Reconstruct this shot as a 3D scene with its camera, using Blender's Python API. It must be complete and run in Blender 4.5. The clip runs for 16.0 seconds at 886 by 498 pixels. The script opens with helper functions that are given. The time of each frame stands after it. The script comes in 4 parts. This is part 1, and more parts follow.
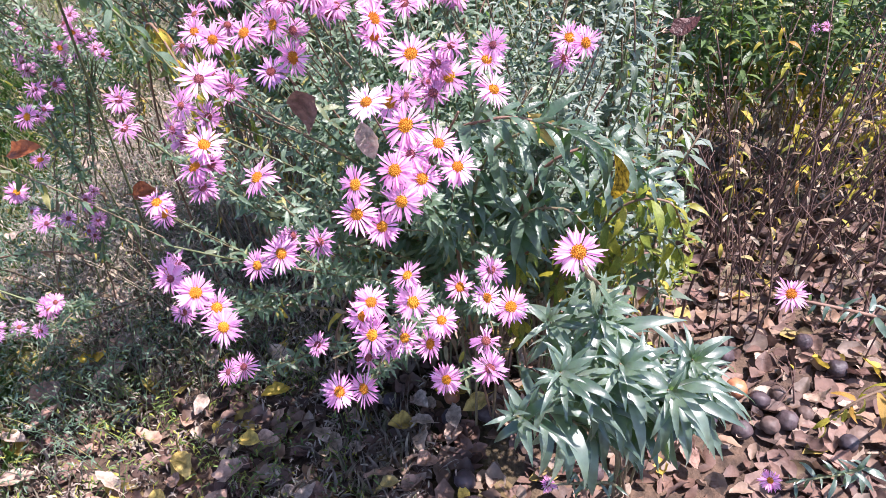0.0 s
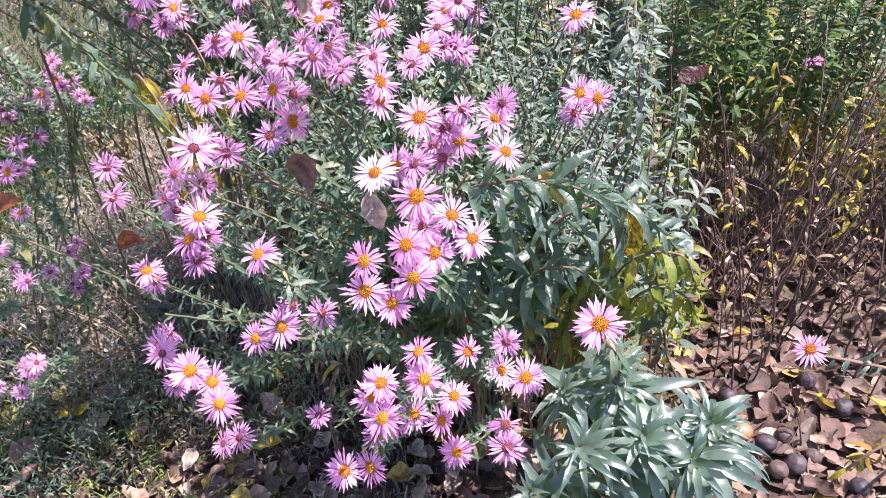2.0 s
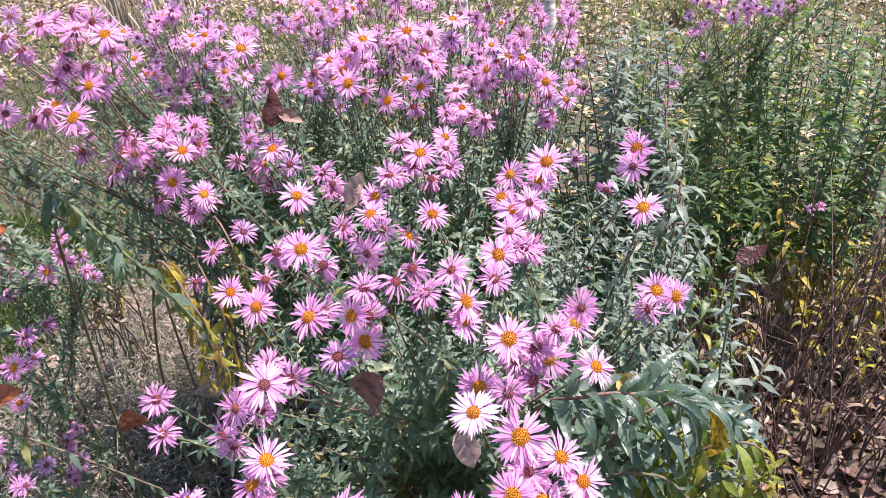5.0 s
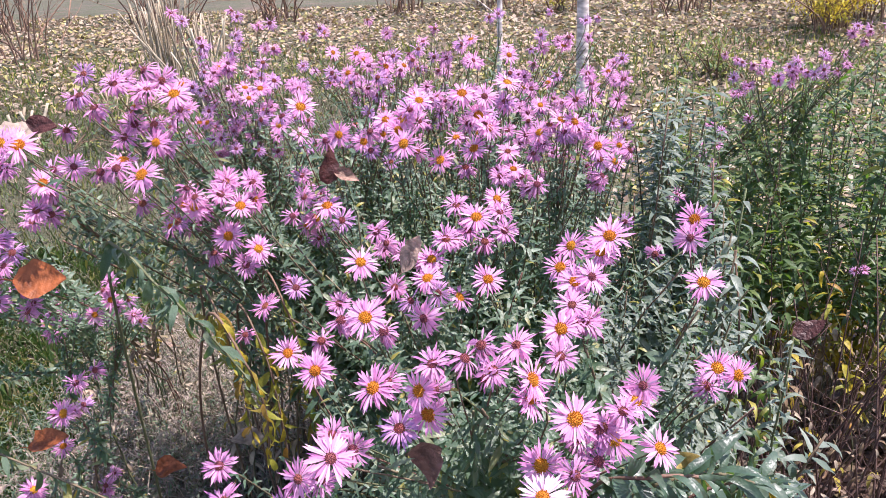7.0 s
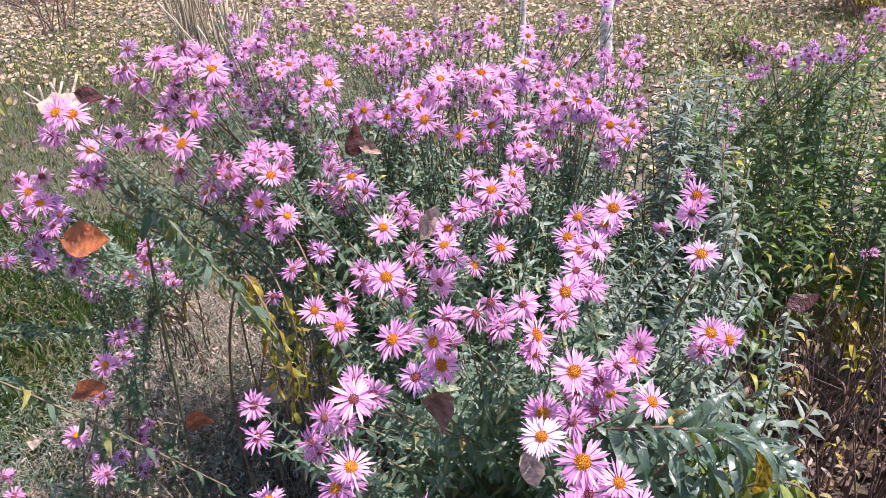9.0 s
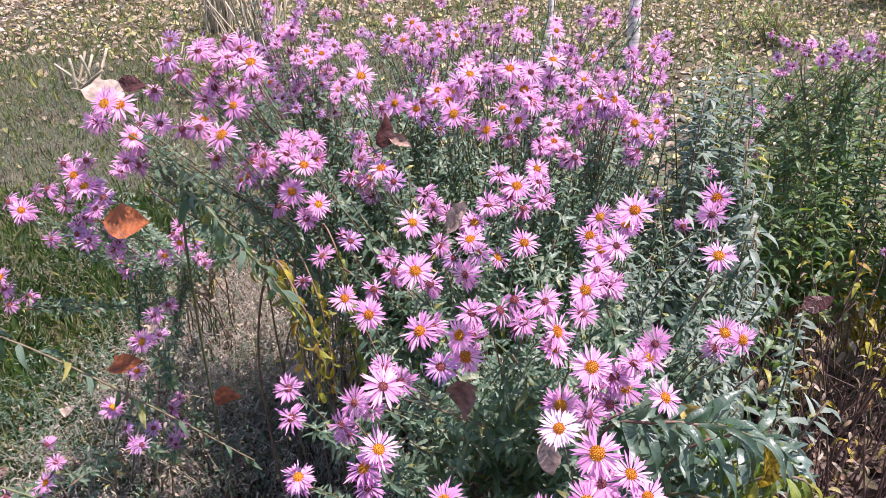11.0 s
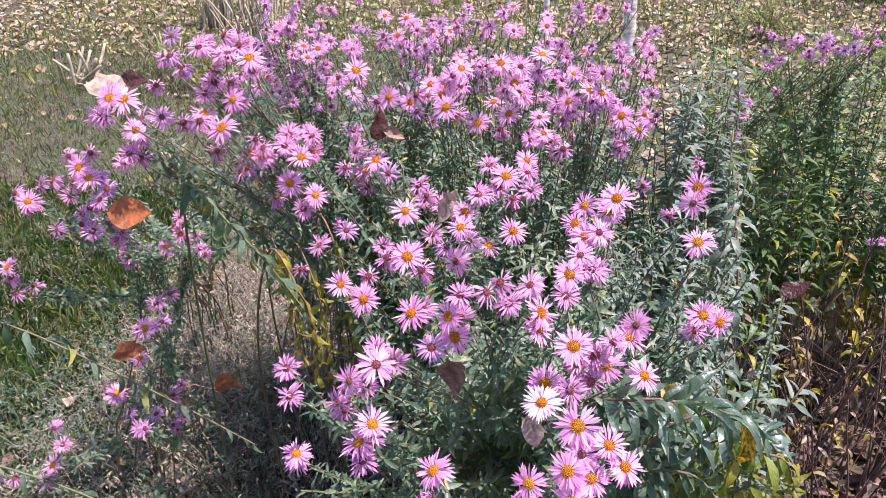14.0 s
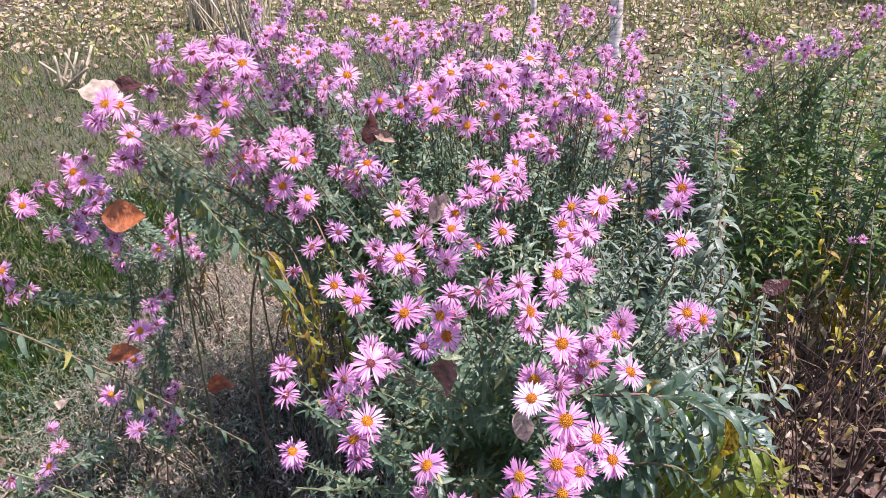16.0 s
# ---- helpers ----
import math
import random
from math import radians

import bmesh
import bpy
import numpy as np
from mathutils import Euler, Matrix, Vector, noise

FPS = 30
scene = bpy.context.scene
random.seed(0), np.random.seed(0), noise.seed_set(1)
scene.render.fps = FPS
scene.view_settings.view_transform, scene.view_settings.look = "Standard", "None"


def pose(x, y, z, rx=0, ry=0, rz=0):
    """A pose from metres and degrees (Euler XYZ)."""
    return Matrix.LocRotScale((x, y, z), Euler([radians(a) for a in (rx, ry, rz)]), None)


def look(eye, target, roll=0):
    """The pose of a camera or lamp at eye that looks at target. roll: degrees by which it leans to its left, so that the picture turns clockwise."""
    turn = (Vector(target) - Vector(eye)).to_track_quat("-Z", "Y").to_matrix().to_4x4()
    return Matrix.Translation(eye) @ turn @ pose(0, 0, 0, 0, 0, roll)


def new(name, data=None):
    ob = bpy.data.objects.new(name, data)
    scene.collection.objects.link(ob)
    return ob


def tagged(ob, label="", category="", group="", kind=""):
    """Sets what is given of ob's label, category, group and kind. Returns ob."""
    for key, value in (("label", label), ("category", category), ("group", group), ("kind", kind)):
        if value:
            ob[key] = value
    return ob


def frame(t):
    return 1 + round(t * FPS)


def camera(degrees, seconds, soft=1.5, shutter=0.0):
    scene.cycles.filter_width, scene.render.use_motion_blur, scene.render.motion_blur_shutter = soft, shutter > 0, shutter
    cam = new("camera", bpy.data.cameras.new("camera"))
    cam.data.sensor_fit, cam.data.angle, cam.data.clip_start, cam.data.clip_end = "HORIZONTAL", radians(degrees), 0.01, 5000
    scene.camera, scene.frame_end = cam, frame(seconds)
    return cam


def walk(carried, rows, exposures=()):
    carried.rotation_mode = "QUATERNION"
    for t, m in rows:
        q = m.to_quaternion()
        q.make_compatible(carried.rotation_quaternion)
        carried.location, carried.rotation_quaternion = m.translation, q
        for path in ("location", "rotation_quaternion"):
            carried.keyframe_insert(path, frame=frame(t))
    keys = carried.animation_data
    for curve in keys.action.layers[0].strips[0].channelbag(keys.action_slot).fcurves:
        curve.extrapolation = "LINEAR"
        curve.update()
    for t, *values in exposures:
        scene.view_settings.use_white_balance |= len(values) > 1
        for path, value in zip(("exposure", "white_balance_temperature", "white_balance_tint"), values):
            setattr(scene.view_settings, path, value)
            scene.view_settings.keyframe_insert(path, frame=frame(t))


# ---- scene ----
cam = camera(62.4, 16.0, 0.5)
PATH = [
    (0, (0.173, 0.136, 1.263), (0.028, 1.765, 0.111), -3.5),
    (0.5, (0.171, 0.144, 1.262), (0.03, 1.775, 0.113), -3.5),
    (1, (0.166, 0.151, 1.261), (0.031, 1.793, 0.127), -3.5),
    (1.5, (0.161, 0.171, 1.272), (0.041, 1.823, 0.151), -3.2),
    (2, (0.146, 0.194, 1.278), (0.045, 1.86, 0.176), -3.5),
    (2.5, (0.134, 0.21, 1.286), (0.026, 1.902, 0.224), -4.5),
    (3, (0.124, 0.224, 1.301), (0.006, 1.953, 0.302), -3.9),
    (3.5, (0.114, 0.232, 1.309), (-0.025, 1.997, 0.379), -3.2),
    (4, (0.097, 0.254, 1.324), (-0.009, 2.053, 0.456), -2.4),
    (4.5, (0.075, 0.277, 1.331), (0.019, 2.085, 0.478), -2.7),
    (5, (0.051, 0.286, 1.331), (0.04, 2.11, 0.511), -3.6),
    (5.2, (0.041, 0.288, 1.336), (0.001, 2.118, 0.53), -3.7),
    (7.3, (0.015, 0.295, 1.366), (-0.053, 2.161, 0.649), -2.4),
    (7.5, (0.015, 0.28, 1.369), (-0.058, 2.141, 0.639), -2.8),
    (8, (0.014, 0.267, 1.367), (-0.051, 2.121, 0.618), -2.1),
    (8.5, (0.019, 0.261, 1.379), (-0.065, 2.106, 0.613), -1.9),
    (9, (0.021, 0.234, 1.373), (-0.101, 2.075, 0.6), -1.8),
    (9.2, (0.017, 0.224, 1.372), (-0.128, 2.062, 0.597), -1.4),
    (11.3, (0.015, 0.208, 1.405), (-0.163, 2.018, 0.572), -0.8),
    (11.5, (0.024, 0.209, 1.406), (-0.16, 2.014, 0.566), -0.9),
    (12, (0.026, 0.212, 1.416), (-0.154, 2.002, 0.542), -1.4),
    (12.5, (0.02, 0.2, 1.412), (-0.156, 1.986, 0.53), -1.2),
    (13, (0.018, 0.173, 1.392), (-0.146, 1.977, 0.544), -1.1),
    (13.5, (0.023, 0.168, 1.403), (-0.145, 1.974, 0.56), -1.2),
    (14, (0.027, 0.171, 1.41), (-0.142, 1.979, 0.574), -0.9),
    (14.5, (0.03, 0.175, 1.418), (-0.129, 1.985, 0.581), -1.1),
    (15, (0.033, 0.161, 1.413), (-0.123, 1.984, 0.606), -1.1),
    (15.5, (0.031, 0.151, 1.414), (-0.108, 1.973, 0.6), -1.0),
    (16, (0.026, 0.152, 1.42), (-0.113, 1.963, 0.584), -0.9),
]
walk(cam, [(t, look(eye, target, roll)) for t, eye, target, roll in PATH], [(0, 1.52, 5980, 27), (2.5, 1.38, 5980, 27), (5, 1.16, 6100, 25), (8, 1.06, 6030, 26), (16, 1.06, 6060, 26)])

# ---- light ----
SUN_DIR = Vector((0.40, -0.07, 0.91)).normalized()
world = bpy.data.worlds.new("sky")
scene.world = world
world.use_nodes = True
wn = world.node_tree
sky = wn.nodes.new("ShaderNodeTexSky")
sky.sky_type = "NISHITA"
sky.sun_disc = False
sky.sun_elevation = math.asin(SUN_DIR.z)
sky.sun_rotation = math.atan2(SUN_DIR.x, SUN_DIR.y)
wn.links.new(sky.outputs[0], wn.nodes["Background"].inputs[0])
wn.nodes["Background"].inputs[1].default_value = 0.125
sun_data = bpy.data.lights.new("sun", "SUN")
sun_data.energy = 4.9
sun_data.angle = radians(0.6)
sun_data.color = (1.0, 0.93, 0.82)
sun = new("sun", sun_data)
sun.matrix_world = look(SUN_DIR * 20, (0, 0, 0))

rng = random.Random(11)


# ---- materials ----
def ramp_node(nt, stops):
    r = nt.nodes.new("ShaderNodeValToRGB")
    el = r.color_ramp.elements
    while len(el) < len(stops):
        el.new(0.5)
    for e, (p, c) in zip(el, stops):
        e.position, e.color = p, (*c, 1)
    return r


def surface(name, stops, rough=0.6, through_light=0.0, noise_scale=60.0, noise_mix=0.35, dark=0.6, bump=0.3, bump_scale=200.0, spec=0.4, light=None, stretch=None, sheen=0.0):
    """Colour picked per object and per loose piece from the stops, broken up by two sizes of noise."""
    m = bpy.data.materials.new(name)
    m.use_nodes = True
    nt = m.node_tree
    bsdf, out = nt.nodes["Principled BSDF"], nt.nodes["Material Output"]
    geo, info = nt.nodes.new("ShaderNodeNewGeometry"), nt.nodes.new("ShaderNodeObjectInfo")
    add = nt.nodes.new("ShaderNodeMath")
    add.operation = "ADD"
    nt.links.new(geo.outputs["Random Per Island"], add.inputs[0])
    nt.links.new(info.outputs["Random"], add.inputs[1])
    fr = nt.nodes.new("ShaderNodeMath")
    fr.operation = "FRACT"
    nt.links.new(add.outputs[0], fr.inputs[0])
    ramp = ramp_node(nt, stops)
    nt.links.new(fr.outputs[0], ramp.inputs[0])
    tex = nt.nodes.new("ShaderNodeTexCoord")
    coord = tex.outputs["Object"]
    if stretch:
        mp = nt.nodes.new("ShaderNodeMapping")
        mp.inputs["Scale"].default_value = stretch
        nt.links.new(coord, mp.inputs[0])
        coord = mp.outputs[0]
    n1 = nt.nodes.new("ShaderNodeTexNoise")
    n1.inputs["Scale"].default_value = noise_scale
    n1.inputs["Detail"].default_value = 4
    nt.links.new(coord, n1.inputs["Vector"])
    shade = ramp_node(nt, [(0.35, (dark,) * 3), (0.65, (1.12,) * 3)])
    nt.links.new(n1.outputs[0], shade.inputs[0])
    mul = nt.nodes.new("ShaderNodeMix")
    mul.data_type, mul.blend_type = "RGBA", "MULTIPLY"
    mul.inputs[0].default_value = noise_mix * 2
    nt.links.new(ramp.outputs[0], mul.inputs[6])
    nt.links.new(shade.outputs[0], mul.inputs[7])
    colour = mul.outputs[2]
    nt.links.new(colour, bsdf.inputs["Base Color"])
    bsdf.inputs["Roughness"].default_value = rough
    bsdf.inputs["Specular IOR Level"].default_value = spec
    if sheen:
        bsdf.inputs["Sheen Weight"].default_value = sheen
        bsdf.inputs["Sheen Roughness"].default_value = 0.4
    if bump:
        n2 = nt.nodes.new("ShaderNodeTexNoise")
        n2.inputs["Scale"].default_value = bump_scale
        nt.links.new(coord, n2.inputs["Vector"])
        b = nt.nodes.new("ShaderNodeBump")
        b.inputs["Strength"].default_value = bump
        b.inputs["Distance"].default_value = 0.003
        nt.links.new(n2.outputs[0], b.inputs["Height"])
        nt.links.new(b.outputs[0], bsdf.inputs["Normal"])
    if through_light:
        tr = nt.nodes.new("ShaderNodeBsdfTranslucent")
        if light:
            tint = nt.nodes.new("ShaderNodeMix")
            tint.data_type, tint.blend_type = "RGBA", "MULTIPLY"
            tint.inputs[0].default_value = 1.0
            tint.inputs[7].default_value = (*light, 1)
            nt.links.new(colour, tint.inputs[6])
            nt.links.new(tint.outputs[2], tr.inputs[0])
        else:
            nt.links.new(colour, tr.inputs[0])
        mix = nt.nodes.new("ShaderNodeMixShader")
        mix.inputs[0].default_value = through_light
        nt.links.new(bsdf.outputs[0], mix.inputs[1])
        nt.links.new(tr.outputs[0], mix.inputs[2])
        nt.links.new(mix.outputs[0], out.inputs[0])
    return m


M_petal = surface("pink_petal", [(0, (0.90, 0.48, 0.72)), (0.4, (0.88, 0.40, 0.67)), (0.75, (0.80, 0.31, 0.59)), (1, (0.92, 0.60, 0.78))], 0.55, 0.45, 300, 0.15, 0.75, 0, spec=0.25)
M_pale = surface("pale_petal", [(0, (0.89, 0.54, 0.73)), (1, (0.90, 0.64, 0.79))], 0.55, 0.4, 300, 0.12, 0.8, 0, spec=0.25)
M_old = surface("faded_petal", [(0, (0.74, 0.29, 0.54)), (0.5, (0.84, 0.44, 0.66)), (1, (0.56, 0.24, 0.47))], 0.65, 0.4, 250, 0.3, 0.6, 0, spec=0.2)
M_lilac = surface("lilac_petal", [(0, (0.68, 0.38, 0.67)), (0.5, (0.75, 0.39, 0.64)), (1, (0.54, 0.30, 0.58))], 0.65, 0.4, 250, 0.3, 0.6, 0, spec=0.2)
M_disc = surface("orange_disc", [(0, (0.66, 0.28, 0.02)), (0.5, (0.52, 0.17, 0.02)), (1, (0.72, 0.38, 0.03))], 0.7, 0.1, 900, 0.4, 0.5, 0, spec=0.2)
M_brown_disc = surface("brown_disc", [(0, (0.28, 0.08, 0.07)), (0.6, (0.20, 0.055, 0.09)), (1, (0.36, 0.13, 0.06))], 0.8, 0.0, 900, 0.4, 0.5, 0, spec=0.2)
M_leaf = surface("aster_leaf", [(0, (0.06, 0.11, 0.06)), (0.45, (0.10, 0.16, 0.10)), (0.8, (0.15, 0.20, 0.14)), (0.95, (0.19, 0.22, 0.13)), (1, (0.32, 0.28, 0.06))], 0.42, 0.32, 40, 0.25, 0.6, 0.35, 300, 0.5, (1.9, 2.3, 0.5), sheen=0.25)
M_big = surface("broad_leaf", [(0, (0.035, 0.07, 0.045)), (0.5, (0.075, 0.12, 0.085)), (1, (0.14, 0.19, 0.145))], 0.36, 0.26, 5, 0.35, 0.5, 0.12, 14, 0.9, (2.2, 3.0, 0.35), sheen=0.5)
M_spray = surface("dark_broad_leaf", [(0, (0.035, 0.07, 0.04)), (0.5, (0.06, 0.105, 0.065)), (1, (0.10, 0.145, 0.10))], 0.40, 0.26, 5, 0.35, 0.5, 0.3, 14, 0.6, (2.2, 3.0, 0.35))
M_silver = surface("silver_leaf", [(0, (0.08, 0.12, 0.085)), (0.5, (0.14, 0.18, 0.14)), (1, (0.23, 0.27, 0.215))], 0.5, 0.3, 60, 0.25, 0.65, 0.3, 300, 0.5, (1.6, 1.9, 0.7), sheen=0.3)
M_green = surface("tall_green_leaf", [(0, (0.06, 0.105, 0.04)), (0.5, (0.09, 0.145, 0.055)), (0.85, (0.125, 0.175, 0.06)), (1, (0.34, 0.29, 0.05))], 0.45, 0.33, 40, 0.25, 0.6, 0.3, 300, 0.5, (1.6, 2.1, 0.45))
M_backweed = surface("back_weed", [(0, (0.13, 0.13, 0.06)), (0.35, (0.18, 0.14, 0.10)), (0.7, (0.085, 0.125, 0.045)), (1, (0.28, 0.23, 0.17))], 0.75, 0.2, 40, 0.3, 0.6, 0, spec=0.2)
M_yellow = surface("yellowing_leaf", [(0, (0.62, 0.44, 0.04)), (0.4, (0.42, 0.40, 0.05)), (0.7, (0.25, 0.28, 0.06)), (1, (0.52, 0.26, 0.04))], 0.5, 0.45, 90, 0.4, 0.5, 0.3, 300, 0.4)
M_lime = surface("yellow_green_leaf", [(0, (0.30, 0.34, 0.04)), (0.4, (0.16, 0.24, 0.05)), (0.8, (0.42, 0.38, 0.04)), (1, (0.11, 0.17, 0.05))], 0.45, 0.5, 20, 0.3, 0.6, 0.25, 60, 0.5)
M_dry = surface("withered_leaf", [(0, (0.36, 0.27, 0.16)), (0.35, (0.22, 0.15, 0.095)), (0.6, (0.46, 0.38, 0.28)), (0.8, (0.30, 0.25, 0.17)), (0.9, (0.40, 0.34, 0.06)), (1, (0.52, 0.38, 0.06))], 0.75, 0.3, 60, 0.35, 0.5, 0.3, 300, 0.3)
M_stem = surface("green_stem", [(0, (0.13, 0.16, 0.07)), (0.6, (0.17, 0.13, 0.08)), (1, (0.20, 0.11, 0.08))], 0.65, 0.0, 50, 0.3, 0.6, 0.3, 400, 0.3)
M_brown_stem = surface("brown_stem", [(0, (0.085, 0.048, 0.04)), (0.5, (0.12, 0.068, 0.055)), (1, (0.16, 0.10, 0.08))], 0.75, 0.0, 50, 0.35, 0.5, 0.4, 300, 0.3)
M_straw = surface("straw", [(0, (0.46, 0.38, 0.25)), (0.5, (0.34, 0.27, 0.18)), (1, (0.58, 0.50, 0.36))], 0.7, 0.15, 60, 0.3, 0.6, 0.2, 300, 0.3)
M_weed = surface("dry_weed", [(0, (0.32, 0.26, 0.21)), (0.4, (0.22, 0.175, 0.14)), (0.8, (0.42, 0.36, 0.29)), (1, (0.18, 0.19, 0.10))], 0.8, 0.2, 60, 0.3, 0.6, 0, spec=0.2)
M_grass = surface("grass", [(0, (0.055, 0.11, 0.035)), (0.45, (0.085, 0.15, 0.045)), (0.75, (0.13, 0.18, 0.065)), (0.86, (0.34, 0.30, 0.15)), (1, (0.44, 0.37, 0.23))], 0.5, 0.35, 40, 0.2, 0.7, 0, spec=0.4, light=(1.5, 1.8, 0.5))
M_herb = surface("low_herb", [(0, (0.08, 0.15, 0.04)), (0.5, (0.14, 0.20, 0.05)), (1, (0.34, 0.34, 0.06))], 0.55, 0.3, 40, 0.2, 0.7, 0, spec=0.4)
LEAF_STOPS = [(0, (0.34, 0.24, 0.17)), (0.12, (0.09, 0.055, 0.045)), (0.26, (0.26, 0.16, 0.12)), (0.40, (0.06, 0.038, 0.034)), (0.52, (0.46, 0.36, 0.27)), (0.60, (0.18, 0.105, 0.08)), (0.76, (0.10, 0.062, 0.05)), (0.88, (0.30, 0.19, 0.12)), (0.95, (0.07, 0.045, 0.04)), (1, (0.50, 0.38, 0.08))]
M_litter = surface("leaf_litter", LEAF_STOPS, 0.62, 0.2, 45, 0.35, 0.5, 0.5, 120, 0.4)
M_far_litter = surface("far_leaf_litter", [(0, (0.46, 0.36, 0.24)), (0.3, (0.26, 0.175, 0.115)), (0.5, (0.56, 0.46, 0.34)), (0.66, (0.38, 0.27, 0.17)), (0.8, (0.44, 0.37, 0.13)), (0.92, (0.24, 0.25, 0.08)), (1, (0.16, 0.11, 0.07))], 0.6, 0.2, 30, 0.3, 0.6, 0, spec=0.4)
M_tan = surface("tan_dead_leaf", [(0, (0.44, 0.29, 0.205)), (0.5, (0.35, 0.21, 0.155)), (1, (0.55, 0.41, 0.30))], 0.6, 0.25, 4.5, 0.5, 0.45, 0.9, 9, 0.4)
M_umber = surface("brown_dead_leaf", [(0, (0.18, 0.10, 0.078)), (0.5, (0.23, 0.13, 0.10)), (1, (0.12, 0.068, 0.055))], 0.6, 0.15, 4.5, 0.5, 0.45, 0.9, 9, 0.4)
M_gold = surface("yellow_dead_leaf", [(0, (0.66, 0.48, 0.05)), (0.5, (0.56, 0.42, 0.10)), (1, (0.50, 0.38, 0.14))], 0.55, 0.3, 4.5, 0.5, 0.45, 0.9, 9, 0.4)
M_cream = surface("pale_dead_leaf", [(0, (0.58, 0.45, 0.36)), (1, (0.52, 0.40, 0.30))], 0.55, 0.35, 4.5, 0.5, 0.45, 0.9, 9, 0.4)
M_rust = surface("rust_leaf", [(0, (0.42, 0.13, 0.04)), (1, (0.34, 0.10, 0.035))], 0.5, 0.3, 4.5, 0.5, 0.45, 0.9, 9, 0.4)
M_maroon = surface("dark_red_leaf", [(0, (0.07, 0.025, 0.02)), (1, (0.10, 0.035, 0.03))], 0.5, 0.15, 4.5, 0.5, 0.45, 0.9, 9, 0.4)
M_spot = surface("spotted_yellow_leaf", [(0, (0.62, 0.42, 0.03)), (1, (0.58, 0.36, 0.03))], 0.5, 0.4, 11, 0.5, 0.12, 0.4, 130, 0.4)
M_walnut = surface("dark_husk", [(0, (0.045, 0.03, 0.035)), (0.5, (0.075, 0.05, 0.05)), (1, (0.03, 0.022, 0.028))], 0.6, 0, 45, 0.4, 0.5, 0.6, 110, 0.5)
M_tanfruit = surface("brown_husk", [(0, (0.11, 0.07, 0.055)), (1, (0.085, 0.055, 0.05))], 0.65, 0, 45, 0.4, 0.5, 0.5, 110, 0.5)
M_red = surface("red_fruit", [(0, (0.36, 0.10, 0.06)), (1, (0.42, 0.17, 0.08))], 0.4, 0, 40, 0.4, 0.55, 0.3, 90, 0.5)
M_bark = surface("pale_bark", [(0, (0.66, 0.56, 0.50)), (1, (0.70, 0.61, 0.55))], 0.7, 0, 9, 0.5, 0.35, 0.6, 40, 0.3, stretch=(1, 1, 3.5))
M_twig = surface("brushwood", [(0, (0.20, 0.12, 0.085)), (0.5, (0.28, 0.18, 0.12)), (1, (0.14, 0.09, 0.07))], 0.8, 0, 20, 0.3, 0.5, 0, spec=0.2)
M_bush = surface("autumn_bush_leaf", [(0, (0.75, 0.58, 0.03)), (0.6, (0.62, 0.52, 0.05)), (1, (0.45, 0.46, 0.08))], 0.5, 0.45, 20, 0.2, 0.7, 0, spec=0.4)


def soil_material():
    m = bpy.data.materials.new("soil")
    m.use_nodes = True
    nt = m.node_tree
    bsdf = nt.nodes["Principled BSDF"]
    tex = nt.nodes.new("ShaderNodeTexCoord")
    a = nt.nodes.new("ShaderNodeTexNoise")
    a.inputs["Scale"].default_value, a.inputs["Detail"].default_value = 1.3, 8
    b = nt.nodes.new("ShaderNodeTexNoise")
    b.inputs["Scale"].default_value, b.inputs["Detail"].default_value = 45, 6
    for n in (a, b):
        nt.links.new(tex.outputs["Object"], n.inputs["Vector"])
    big = ramp_node(nt, [(0.35, (0.06, 0.04, 0.03)), (0.5, (0.09, 0.062, 0.042)), (0.65, (0.085, 0.08, 0.038))])
    fine = ramp_node(nt, [(0.3, (0.45, 0.42, 0.4)), (0.7, (1.5, 1.4, 1.3))])
    nt.links.new(a.outputs[0], big.inputs[0])
    nt.links.new(b.outputs[0], fine.inputs[0])
    mul = nt.nodes.new("ShaderNodeMix")
    mul.data_type, mul.blend_type = "RGBA", "MULTIPLY"
    mul.inputs[0].default_value = 1
    mould = ramp_node(nt, [(0.35, (0.085, 0.072, 0.05)), (0.5, (0.07, 0.08, 0.04)), (0.65, (0.115, 0.092, 0.068))])
    nt.links.new(a.outputs[0], mould.inputs[0])
    xyz = nt.nodes.new("ShaderNodeSeparateXYZ")
    nt.links.new(tex.outputs["Object"], xyz.inputs[0])
    edge = nt.nodes.new("ShaderNodeMapRange")
    edge.inputs[1].default_value, edge.inputs[2].default_value = 2.2, 3.4
    nt.links.new(xyz.outputs[1], edge.inputs[0])
    both = nt.nodes.new("ShaderNodeMix")
    both.data_type = "RGBA"
    nt.links.new(edge.outputs[0], both.inputs[0])
    nt.links.new(big.outputs[0], both.inputs[6])
    nt.links.new(mould.outputs[0], both.inputs[7])
    nt.links.new(both.outputs[2], mul.inputs[6])
    nt.links.new(fine.outputs[0], mul.inputs[7])
    nt.links.new(mul.outputs[2], bsdf.inputs["Base Color"])
    bsdf.inputs["Roughness"].default_value = 0.95
    bmp = nt.nodes.new("ShaderNodeBump")
    bmp.inputs["Strength"].default_value, bmp.inputs["Distance"].default_value = 0.9, 0.02
    nt.links.new(b.outputs[0], bmp.inputs["Height"])
    nt.links.new(bmp.outputs[0], bsdf.inputs["Normal"])
    return m


M_soil = soil_material()


